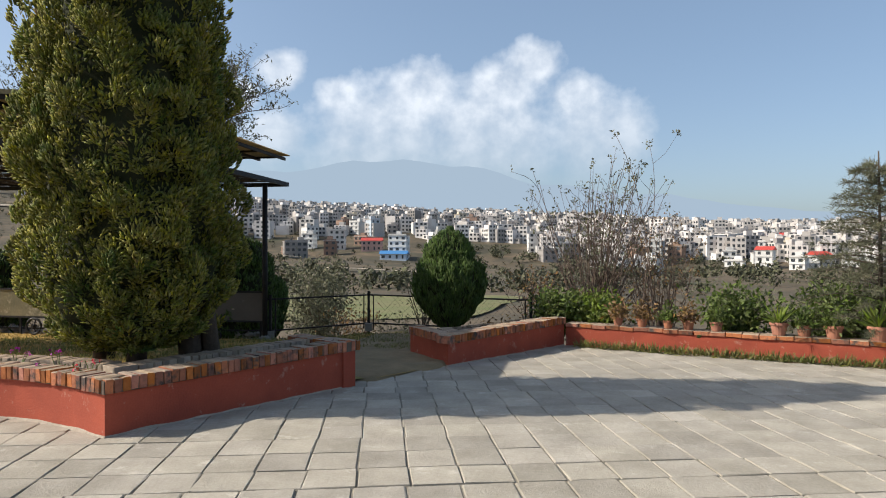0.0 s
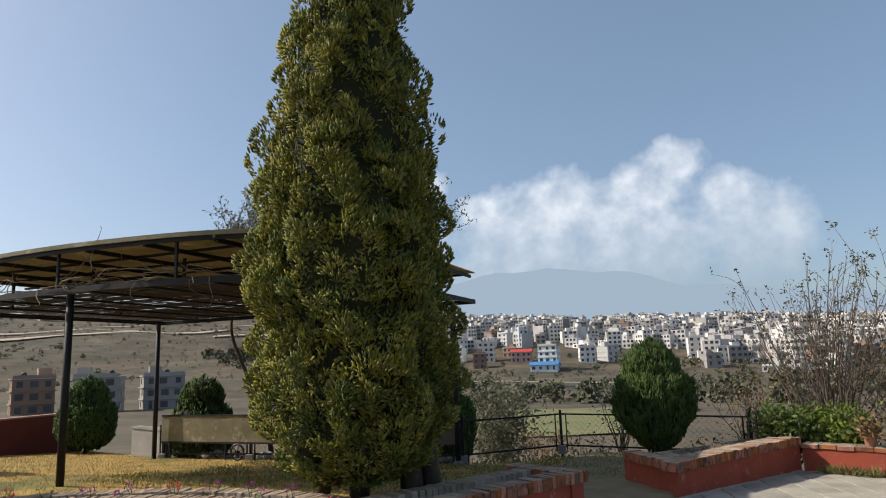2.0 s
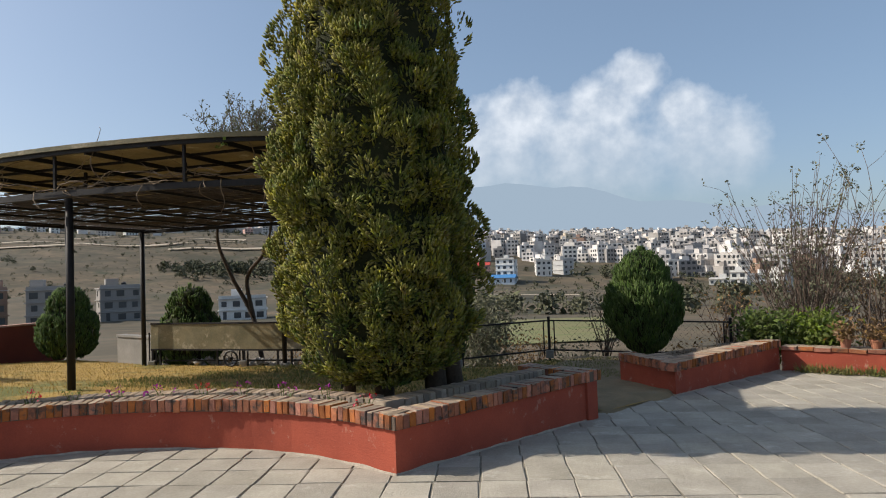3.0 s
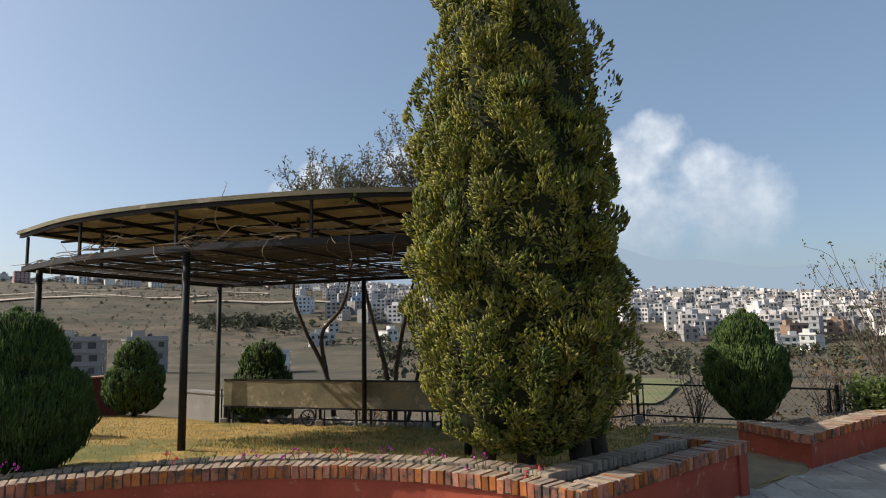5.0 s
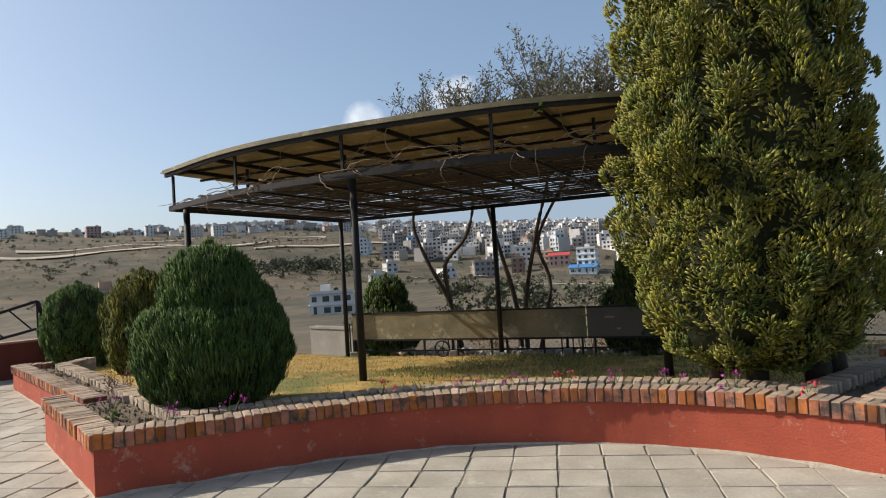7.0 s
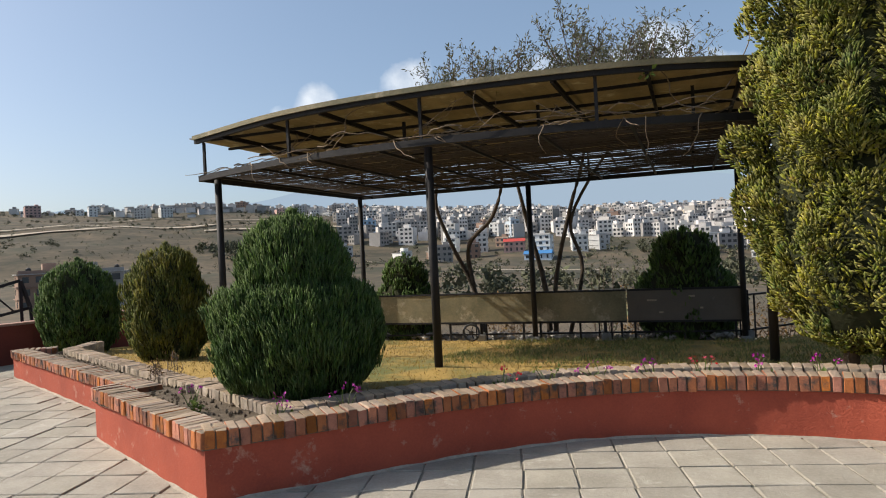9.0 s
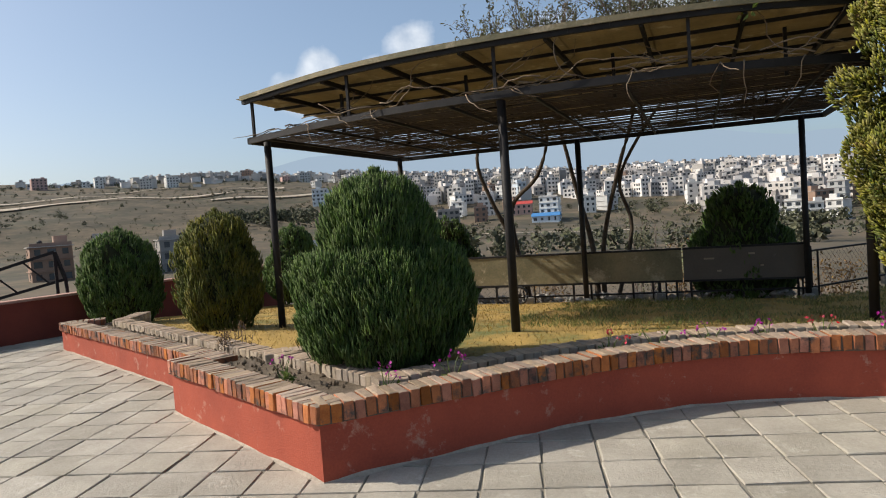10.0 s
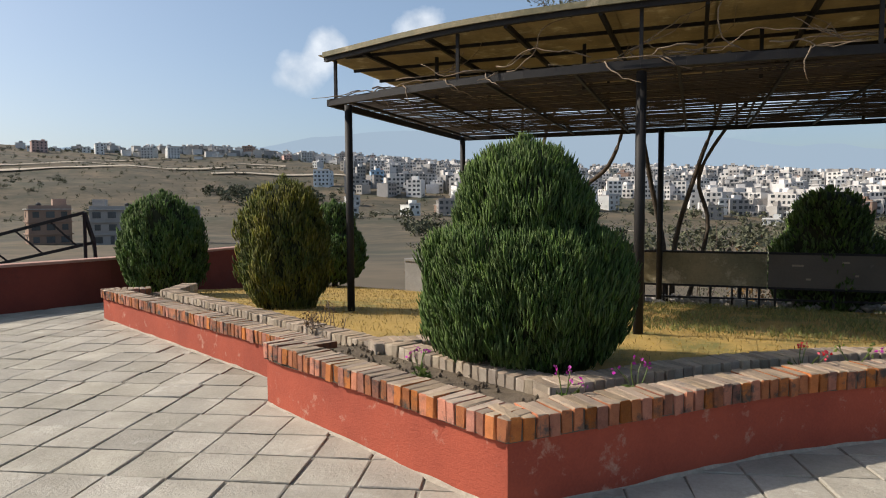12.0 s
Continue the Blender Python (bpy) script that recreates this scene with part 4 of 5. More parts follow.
def build_vines():
    rng = np.random.default_rng(21)
    # dry runners over the front edge
    o = thing("dry_creeper", (-7.8, 6.65, LOW + 0.05), "tangle of dry pale creeper stems over the trellis edge", "creeper")
    for i in range(46):
        x = rng.uniform(-11.1, -4.6)
        p = (x, edge_y(x) + rng.uniform(-0.03, 0.35), LOW + rng.uniform(0.07, 0.16))
        pts = wander(p, (rng.choice((-1, 1)), rng.normal(0, 0.15), rng.normal(0.05, 0.18)), rng.integers(6, 15), 0.085, 0.26, rng, (0, 0, -0.01))
        pts = [Vector((q.x, max(q.y, edge_y(q.x) - 0.05), max(q.z, LOW + 0.06))) for q in pts]
        Geo().tube(pts, taper(len(pts), rng.uniform(0.006, 0.011), 0.003), 5).make("runner", M_VINE, o, smooth=True)
    for i in range(16):
        x = rng.uniform(-11.0, -4.6)
        pts = wander((x, edge_y(x) - 0.03, LOW + 0.05), (rng.normal(0, 0.5), -0.25, -0.7), rng.integers(4, 8), 0.07, 0.3, rng)
        Geo().tube(pts, taper(len(pts), 0.007, 0.003), 5).make("runner", M_VINE, o, smooth=True)
    g = Geo()
    P = np.array([(rng.uniform(-5.6, -5.42), 6.72 + rng.normal(0, 0.03), HIGH + rng.uniform(-0.08, 0.06)) for _ in range(14)])
    leaves(g, P, rng.normal(0, 1, P.shape), 0.06, 0.045, rng).make("leaf_tuft", M_LEAF_BRIGHT, o, "few yellow-green leaves")


build_vines()


def build_wheel():
    """A small old cart wheel left standing under the panels."""
    c = Vector((-9.1, 11.80, lawn_z(-9.1, 11.8) + 0.17))
    o = thing("cart_wheel", (c.x, c.y, c.z - 0.17), "small dark old cart wheel standing under the panels", "wheel")
    ring = [c + Vector((math.cos(k * math.pi / 10), 0.05 * math.cos(k * math.pi / 10), math.sin(k * math.pi / 10))) * 0.15 for k in range(21)]
    Geo().tube(ring, 0.022, 8).make("tyre", M_TANK, o, smooth=True)
    Geo().tube([c + Vector((0, -0.05, 0)), c + Vector((0, 0.05, 0))], 0.03, 8).make("hub", M_STEEL, o)
    for k in range(5):
        a = k * 2 * math.pi / 5
        Geo().beam(c, c + Vector((math.cos(a), 0.05 * math.cos(a), math.sin(a))) * 0.14, 0.012, 0.012).make("spoke", M_STEEL, o)


build_wheel()


def trunk_tree(stems, crowns, label, seed, leaf):
    """A thin many-stemmed tree. stems: polylines; crowns: (centre, half sizes) filled with twigs and sparse leaves."""
    rng = np.random.default_rng(seed)
    base = stems[0][0]
    o = thing("bare_tree", base, label, "tree", "thin trees behind the pergola")
    for k, line in enumerate(stems):
        fine = smooth_line(line, 5)
        Geo().tube(fine, taper(len(fine), 0.062 - 0.010 * min(k, 3), 0.024), 7).make("stem", M_BARK, o, smooth=True)
    tops = [Vector(line[-1]) for line in stems]
    P = []
    for c, half in crowns:
        c = Vector(c)
        for i in range(46):
            e = c + Vector((rng.uniform(-1, 1) * half[0], rng.normal(0, 0.5) * half[1], rng.uniform(-0.9, 1) * half[2]))
            e.z -= half[2] * 0.7 * ((e.x - c.x) / half[0]) ** 2
            t = min(tops, key=lambda q: (q - e).length)
            mid = t.lerp(e, 0.55) + Vector((0, 0, 0.18)) + Vector(rng.normal(0, 0.08, 3))
            limb = smooth_line([tuple(t), tuple(mid), tuple(e)], 4)
            g = Geo().tube(limb, taper(len(limb), 0.015, 0.005), 5)
            for j in range(9):
                q = limb[4 + j % 5]
                tw = wander(q, ((e - t).x * 0.5 + rng.normal(0, 0.5), rng.normal(0, 0.5), 0.9), 5, 0.085, 0.22, rng)
                g.tube(tw, taper(6, 0.006, 0.0025), 4)
                P += [tuple(p) for p in tw[1:]]
            g.make("limb", M_TWIG, o, smooth=True)
    P = np.repeat(np.array(P), 3, 0)
    P = P + rng.normal(0, 0.035, P.shape)
    tagged(leaves(Geo(), P, rng.normal(0, 1, P.shape) + (0, 0, 0.5), 0.085, 0.028, rng).make("leaves", leaf, o), kind="stuff")


trunk_tree([[(-7.84, 12.94, -0.42), (-7.89, 12.92, 0.75), (-8.10, 12.72, 1.87), (-8.26, 12.57, 2.77), (-8.52, 12.62, 3.78)],
            [(-7.73, 12.97, -0.42), (-7.68, 12.94, 0.86), (-7.31, 12.72, 2.21), (-7.04, 12.62, 2.99), (-6.83, 12.62, 3.89)],
            [(-7.52, 13.00, -0.42), (-7.15, 12.92, 1.09), (-7.31, 12.77, 1.98), (-6.83, 12.67, 2.88), (-6.09, 12.62, 3.78)]],
           [((-7.09, 12.62, 4.67), (1.04, 0.99, 1.10)), ((-5.82, 12.52, 4.50), (1.26, 0.88, 0.94))], "forked bare tree with sparse grey leaves behind the pergola", 41, M_LEAF_GREY)
trunk_tree([[(-9.21, 13.17, -0.48), (-9.43, 13.12, 0.75), (-9.80, 12.82, 1.76), (-10.01, 12.67, 2.66), (-9.58, 12.62, 3.66)],
            [(-9.43, 13.12, 0.75), (-9.43, 12.92, 1.65), (-8.84, 12.72, 2.21), (-8.58, 12.62, 2.99), (-8.84, 12.62, 3.66)]],
           [((-9.21, 12.52, 4.50), (1.26, 0.88, 0.94))], "slender leaning bare tree with a sparse grey crown", 42, M_LEAF_GREY)


# ---- clipped bushes and the cypress ----
def shape_radius(profile, z):
    return lerp_table(z, profile)


def evergreen(name, loc, profile, count, mat, label, group, seed, length=0.10, width=0.020, lump=0.06, stems=((0, 0, 0.06),), rise=0.7, category="bush", droop=0.0, gaps=0.0, cluster=9, spread=0.035, fan=0.25):
    """A dense evergreen: trunk, a near-black core painted as inner shade, and many sprays over an uneven outline.
    profile: (height, radius) rows.
    """
    rng = np.random.default_rng(seed)
    o = thing(name, loc, label, category, group)
    base = Vector(loc)
    zs = [p[0] for p in profile]
    g = Geo()
    for sx, sy, r in stems:
        h = zs[0] + 0.55 * (zs[-1] - zs[0])
        n = 7
        pts = [base + Vector((sx * (1 - 0.6 * i / (n - 1)) + 0.02 * math.sin(i * 2), sy * (1 - 0.6 * i / (n - 1)), -0.08 + (h + 0.08) * i / (n - 1))) for i in range(n)]
        s = Geo()
        s.tube(pts, taper(n, r * 1.25, r * 0.5), 8)
        s.make("trunk", M_BARK, o, smooth=True)
    # added near-black shell: blocks light and gives the gaps their shade by colour
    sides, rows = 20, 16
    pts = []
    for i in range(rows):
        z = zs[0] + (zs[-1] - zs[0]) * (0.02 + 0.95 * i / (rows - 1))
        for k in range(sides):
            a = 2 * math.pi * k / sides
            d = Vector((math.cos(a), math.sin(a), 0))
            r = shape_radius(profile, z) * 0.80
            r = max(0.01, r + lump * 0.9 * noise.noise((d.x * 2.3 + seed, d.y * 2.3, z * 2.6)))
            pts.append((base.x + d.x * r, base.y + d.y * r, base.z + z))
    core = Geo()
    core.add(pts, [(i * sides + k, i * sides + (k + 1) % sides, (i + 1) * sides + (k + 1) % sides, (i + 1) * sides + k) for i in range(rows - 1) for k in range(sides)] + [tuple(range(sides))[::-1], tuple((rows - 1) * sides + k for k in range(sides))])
    core.make("shade_core", M_CORE, o, smooth=True)
    P, N = [], []
    zt = np.linspace(zs[0], zs[-1], 60)
    wts = np.array([shape_radius(profile, z) + 0.05 for z in zt])
    wts /= wts.sum()
    tuft = 0.0
    for i in range(count):
        if i % cluster == 0:
            z0 = min(max(float(rng.choice(zt, p=wts)) + rng.normal(0, 0.03), zs[0]), zs[-1])
            a0 = rng.uniform(0, 2 * math.pi)
            tuft = rng.normal(0, lump * 0.32)
            lean = rng.normal(0, 0.09, 3)
        r0 = shape_radius(profile, z0)
        da, dz = rng.normal(0, spread), rng.normal(0, spread * 1.5)
        z = min(max(z0 + dz, zs[0] - 0.02), zs[-1])
        a = a0 + da / max(0.15, r0)
        d = Vector((math.cos(a), math.sin(a), 0))
        bumpy = noise.noise((d.x * 2.3 + seed, d.y * 2.3, z * 2.6)) * lump * 0.8 + tuft + spread * 0.7 - (da * da + dz * dz * 0.45) / (spread * 2.4)
        if gaps and noise.noise((d.x * 4.1 + seed * 2, d.y * 4.1, z * 4.4)) < gaps:
            bumpy -= lump * 0.9
        r0 = shape_radius(profile, z)
        slope = (shape_radius(profile, min(z + 0.04, zs[-1])) - shape_radius(profile, max(z - 0.04, zs[0]))) / 0.08
        r = max(0.0, r0 + bumpy - abs(rng.normal(0, 0.015)) - length * 0.45)
        if z > zs[-1] - 0.05:
            r = r * math.sqrt(rng.random())
        P.append((base.x + d.x * r, base.y + d.y * r, base.z + z - length * 0.3))
        n = Vector((d.x, d.y, max(-1.0, min(3.0, -slope)) * 0.8)).normalized()
        v = n * (1 - rise) + Vector((d.x * 0.25, d.y * 0.25, 1 - droop)) * rise
        side = Vector((-d.y, d.x, 0)) * (da / spread * fan) + Vector((0, 0, dz / spread * (fan - 0.25) * 0.7))
        N.append(tuple(v + side + Vector(lean) + Vector(rng.normal(0, 0.08, 3))))
    g = Geo()
    fingers(g, np.array(P), np.array(N), length, width, rng, 3)
    g.make("foliage", mat, o, smooth=True)
    return o


def two_tier(h0, r0, h1, r1, z0=0.0):
    """Lower cushion with a rounded ledge at h0, upper dome up to h1."""
    d = h0 - z0
    rows = [(z0, r0 * 0.50), (z0 + d * 0.10, r0 * 0.76), (z0 + d * 0.25, r0 * 0.93), (z0 + d * 0.45, r0), (z0 + d * 0.70, r0 * 0.99), (z0 + d * 0.86, r0 * 0.93), (z0 + d * 0.95, r0 * 0.82), (h0, max(r1 * 0.97, r0 * 0.62)), (h0 + 0.02, r1 * 0.97)]
    for i in range(1, 9):
        f = i / 8
        rows.append((h0 + 0.02 + (h1 - h0 - 0.02) * f, r1 * math.sqrt(max(0.0, 1 - f ** 2.3)) if f < 1 else 0.02))
    return rows


def dome(h, r, z0=0.0, low=0.6):
    rows = [(z0, r * low)]
    for i in range(1, 13):
        f = i / 12
        rows.append((z0 + (h - z0) * f, r * (low + (1 - low) * math.sin(min(1, f * 2.6) * math.pi / 2)) if f < 0.38 else r * math.sqrt(max(0.0004, 1 - ((f - 0.38) / 0.62) ** 2.1))))
    return rows


GB = "clipped thuja bushes"
evergreen("clipped_bush", (-8.51, 5.09, 0.34), two_tier(1.0, 0.75, 1.62, 0.50), 36000, M_BUSH, "large green clipped thuja bush in two rounded tiers", GB, 1, 0.085, 0.0062, 0.07, rise=0.93, cluster=26, spread=0.045, gaps=-0.3)
evergreen("clipped_bush", (-12.16, 7.43, 0.22), dome(1.62, 0.56), 16000, M_BUSH_YELLOW, "dome-shaped clipped thuja with yellowing top", GB, 2, 0.09, 0.009, 0.09, rise=0.92, cluster=22, spread=0.05, gaps=-0.3)
evergreen("clipped_bush", (-15.2, 8.6, 0.10), dome(1.62, 0.66), 14000, M_BUSH, "dark green clipped thuja bush by the parapet", GB, 3, 0.09, 0.010, 0.08, rise=0.92, cluster=18, gaps=-0.3)
evergreen("clipped_bush", (-14.75, 13.1, -0.25), two_tier(1.2, 0.70, 1.84, 0.48, 0.1), 8000, M_BUSH, "dark clipped thuja bush before the boundary wall", GB, 4, 0.10, 0.015, 0.06, rise=0.85)
evergreen("clipped_bush", (-10.8, 12.7, -0.40), two_tier(1.3, 0.68, 1.92, 0.48), 5000, M_BUSH, "dark clipped thuja bush behind the panels", GB, 5, 0.10, 0.017, 0.06, rise=0.85)
evergreen("clipped_bush", (-5.3, 12.85, -0.40), two_tier(1.45, 0.88, 2.16, 0.62), 7000, M_BUSH, "broad shaded thuja bush in two tiers behind the panels", GB, 6, 0.10, 0.017, 0.06, rise=0.85)
BALL = [(0.20, 0.13), (0.32, 0.30), (0.5, 0.48), (0.75, 0.63), (1.0, 0.69), (1.2, 0.68), (1.36, 0.62), (1.44, 0.52), (1.47, 0.46), (1.65, 0.44), (1.82, 0.35), (1.95, 0.20), (2.03, 0.03)]
evergreen("clipped_bush", (-1.04, 12.57, -0.14), BALL, 14000, M_BUSH, "round clipped thuja bush on a short stem behind a corner planter", GB, 7, 0.10, 0.0105, 0.07, rise=0.93, cluster=20, spread=0.05, gaps=-0.3)

CYPRESS = [(0.28, 0.40), (0.42, 0.70), (0.8, 0.92), (1.5, 0.97), (2.2, 0.97), (3.0, 0.94), (3.8, 0.85), (4.6, 0.71), (5.3, 0.55), (5.8, 0.40), (6.2, 0.18), (6.35, 0.02)]
evergreen("cypress", (-3.58, 6.72, 0.28), CYPRESS, 118000, M_CYPRESS, "tall conical cypress tree with olive and yellow-green foliage", "", 9, 0.056, 0.0108, 0.27,
          stems=((0.02, 0.06, 0.085), (0.55, 0.25, 0.10), (-0.35, -0.05, 0.06), (0.72, 0.4, 0.08)), rise=0.62, category="tree", gaps=-0.2, cluster=120, spread=0.074, fan=0.6)


# ---- open shrubs, trees, flowers ----
def bare_shrub(name, loc, stems, height, spread, label, category, seed, tip_mat, tips=5, twig=M_TWIG, radius=0.012, low_leaves=0, group="", tip_size=0.06):
    rng = np.random.default_rng(seed)
    o = thing(name, loc, label, category, group)
    ends = []
    for i in range(stems):
        g = Geo()
        a = rng.uniform(0, 6.28)
        lean = rng.uniform(0.05, spread)
        h = height * rng.uniform(0.55, 1.0)
        n = 9
        p0 = Vector(loc) + Vector((rng.normal(0, 0.12), rng.normal(0, 0.12), -0.05))
        pts = wander(p0, (math.cos(a) * lean, math.sin(a) * lean, 1), n, h / n, 0.07, rng)
        g.tube(pts, taper(n + 1, radius * rng.uniform(0.7, 1.2), 0.0035), 5)
        ends.append(pts[-1])
        for k in range(rng.integers(2, 5)):
            q = pts[rng.integers(3, n)]
            tw = wander(q, (rng.normal(0, 0.6), rng.normal(0, 0.6), 0.8), 5, 0.07 * height / 2, 0.15, rng)
            g.tube(tw, taper(6, 0.005, 0.0025), 4)
            ends.append(tw[-1])
        g.make("stem", twig, o, smooth=True)
    if tips:
        P = np.repeat(np.array([tuple(e) for e in ends]), tips, 0)
        P = P + rng.normal(0, 0.035, P.shape)
        h = Geo()
        leaves(h, P, rng.normal(0, 1, P.shape) + (0, 0, 0.5), tip_size, tip_size * 0.55, rng)
        tagged(h.make("seed_head_cluster", tip_mat, o), kind="stuff")
    if low_leaves:
        P = np.stack([rng.normal(0, 0.42, low_leaves) + loc[0], rng.normal(0, 0.3, low_leaves) + loc[1], np.abs(rng.normal(0, 0.45, low_leaves)) + loc[2]], 1)
        h = Geo()
        leaves(h, P, rng.normal(0, 1, P.shape) + (0, 0, 0.4), 0.08, 0.035, rng)
        tagged(h.make("dry_leaves", M_LEAF_DRY, o), kind="stuff")
    return o


def leafy_shrub(name, loc, r, h, count, mat, label, category, seed, size=0.07, group=""):
    rng = np.random.default_rng(seed)
    o = thing(name, loc, label, category, group)
    L = []
    for i in range(10):
        g = Geo()
        a = rng.uniform(0, 6.28)
        pts = wander(Vector(loc) + Vector((rng.normal(0, 0.05), rng.normal(0, 0.05), -0.05)), (math.cos(a) * 0.6 * r / h, math.sin(a) * 0.6 * r / h, 1), 7, h / 7, 0.15, rng)
        g.tube(pts, taper(8, 0.014, 0.004), 5)
        L += pts[2:]
        g.make("branch", M_TWIG, o, smooth=True)
    C = np.array([tuple(L[rng.integers(len(L))]) for _ in range(count)])
    C = C + rng.normal(0, 1, C.shape) * (r * 0.30, r * 0.30, h * 0.12)
    C[:, 2] = np.maximum(C[:, 2], loc[2] + 0.02)
    f = Geo()
    leaves(f, C, rng.normal(0, 1, C.shape) + (0, 0, 0.3), size, size * 0.5, rng)
    tagged(f.make("leaves", mat, o), kind="stuff")
    return o


bare_shrub("bare_shrub", (1.75, 13.68, -0.3), 85, 3.7, 0.46, "tall bare winter shrub with dry seed heads behind the pots", "shrub", 31, M_LEAF_GREY, 5, low_leaves=700, radius=0.013)
bare_shrub("bare_shrub", (0.50, 14.30, -0.4), 26, 1.8, 0.4, "thin brown winter shrub behind the corner planter", "shrub", 32, M_LEAF_DRY, 3, low_leaves=300)
bare_shrub("bare_shrub", (2.87, 13.43, -0.3), 44, 2.7, 0.42, "brown twiggy winter shrub behind the pots", "shrub", 36, M_LEAF_DRY, 3, low_leaves=420)
bare_shrub("tall_stem", (2.43, 12.93, -0.1), 3, 4.0, 0.08, "single tall bare stem with a seed head", "shrub", 33, M_LEAF_GREY, 16)
leafy_shrub("shrub", (-1.86, 14.18, -0.2), 0.42, 1.3, 640, M_LEAF_GREY, "thin leafy shrub growing through the fence", "shrub", 34, 0.055)
leafy_shrub("shrub", (-4.9, 16.5, -1.4), 1.1, 2.3, 5200, M_LEAF_GREY, "grey-green leafy shrub beyond the fence", "shrub", 35, 0.10)
for i, (x, y, r, h, m, lab) in enumerate((
        (1.00, 12.99, 0.45, 0.55, M_LEAF, "green leafy plant behind the corner planter"), (1.69, 12.86, 0.42, 0.50, M_LEAF_BRIGHT, "yellow-green leafy plant behind the pots"),
        (3.99, 11.99, 0.5, 0.62, M_LEAF, "green leafy plant behind the pots"), (5.30, 11.61, 0.55, 0.68, M_LEAF, "dense green plant behind the pots"),
        (6.42, 11.30, 0.5, 0.66, M_LEAF_BRIGHT, "yellow-green plant behind the pots"), (7.41, 10.93, 0.5, 0.7, M_LEAF, "green plant behind the pots"))):
    leafy_shrub("leafy_plant", (x, y, -0.08), r * 1.25, h * 1.5, 2600, m, lab, "plant", 50 + i, 0.10, "plants behind the pots")
for i, (x, y, r, h, m) in enumerate(((-3.54, 14.90, 0.5, 0.7, M_LEAF_DRY), (-2.59, 14.30, 0.45, 0.6, M_LEAF_GREY), (-6.30, 14.80, 0.6, 1.1, M_LEAF_DRY), (-7.15, 16.10, 0.8, 1.9, M_LEAF_GREY), (-9.27, 14.90, 0.6, 0.9, M_LEAF_DRY), (-12.55, 14.80, 0.7, 1.0, M_LEAF_GREY), (-13.08, 15.40, 0.6, 1.1, M_LEAF_DRY), (-0.57, 14.20, 0.4, 0.5, M_LEAF_DRY))):
    leafy_shrub("wild_shrub", (x, y, terrain_z(x, y) + 0.02), r, h + 0.5, 700, m, "scrubby dry wild bush beyond the fence", "shrub", 70 + i, 0.075, "wild scrub below the fence")


def build_pine(loc):
    rng = np.random.default_rng(61)
    o = thing("young_pine", loc, "young pine with drooping grey-green needle branches", "tree")
    base = Vector(loc)
    Geo().tube([base, base + Vector((0.03, 0, 1.5)), base + Vector((0, 0.02, 3.3))], [0.04, 0.03, 0.01], 7).make("trunk", M_BARK, o, smooth=True)
    P, N = [], []
    for i in range(96):
        br = Geo()
        z = 0.3 + 2.8 * (i / 96)
        a = i * 2.4
        L = 1.45 * (1 - z / 3.5) + 0.16
        pts = wander(base + Vector((0, 0, z)), (math.cos(a), math.sin(a), 0.35), 8, L / 8, 0.06, rng, (0, 0, -0.06))
        br.tube(pts, taper(9, 0.010, 0.004), 4).make("branch", M_TWIG, o, smooth=True)
        for p in pts[1:]:
            for _ in range(30):
                P.append(tuple(p + Vector(rng.normal(0, 0.01, 3))))
                N.append(tuple(Vector((math.cos(a), math.sin(a), 0.1)) * 0.8 + Vector(rng.normal(0, 0.6, 3))))
    leaves(Geo(), np.array(P), np.array(N), 0.12, 0.008, rng).make("needles", M_LEAF_GREY, o)


build_pine((5.75, 11.3, -0.25))


def flower(loc, mat, label, seed):
    rng = np.random.default_rng(seed)
    o = thing("bedding_flower", loc, label, "flower", "flowers along the bed")
    b = Vector(loc)
    g = Geo()
    tops = []
    for i in range(4):
        pts = wander(b, (rng.normal(0, 0.3), rng.normal(0, 0.3), 1), 4, 0.055, 0.15, rng)
        g.tube(pts, 0.0035, 4)
        tops.append(pts[-1])
    g.make("stem", M_LEAF, o)
    P = np.array([tuple(b + Vector((rng.normal(0, 0.035), rng.normal(0, 0.035), rng.uniform(0.0, 0.08)))) for _ in range(34)])
    leaves(Geo(), P, rng.normal(0, 1, P.shape) + (0, 0, 0.5), 0.055, 0.03, rng).make("leaves", M_LEAF, o)
    P = np.array([tuple(tops[rng.integers(4)] + Vector(rng.normal(0, 0.014, 3))) for _ in range(20)])
    pt = leaves(Geo(), P, rng.normal(0, 1, P.shape), 0.026, 0.022, rng)
    tagged(pt.make("petals", mat, o), kind="stuff")


FL = [(-8.02, 4.05, 1), (-7.66, 4.38, 1), (-6.68, 5.22, 0), (-6.35, 5.44, 2), (-5.95, 5.64, 1), (-5.55, 5.78, 1), (-5.14, 5.88, 0), (-4.72, 5.94, 1), (-4.25, 5.95, 1), (-3.72, 5.84, 1), (-3.25, 5.62, 0), (-9.0, 4.28, 1)]
for i, (x, y, k) in enumerate(FL):
    flower((x, y, 0.365), (M_REDPETAL, M_PINK, M_LEAF_BRIGHT)[k], ("small red bedding flower in the soil bed", "small magenta bedding flower in the soil bed", "small leafy bedding plant without blooms")[k], 80 + i)
bare_shrub("dry_herb", (-10.55, 5.62, 0.26), 10, 0.50, 0.3, "withered reddish-brown herb in the planter", "plant", 95, M_LEAF_DRY, 5, radius=0.004, tip_size=0.028)


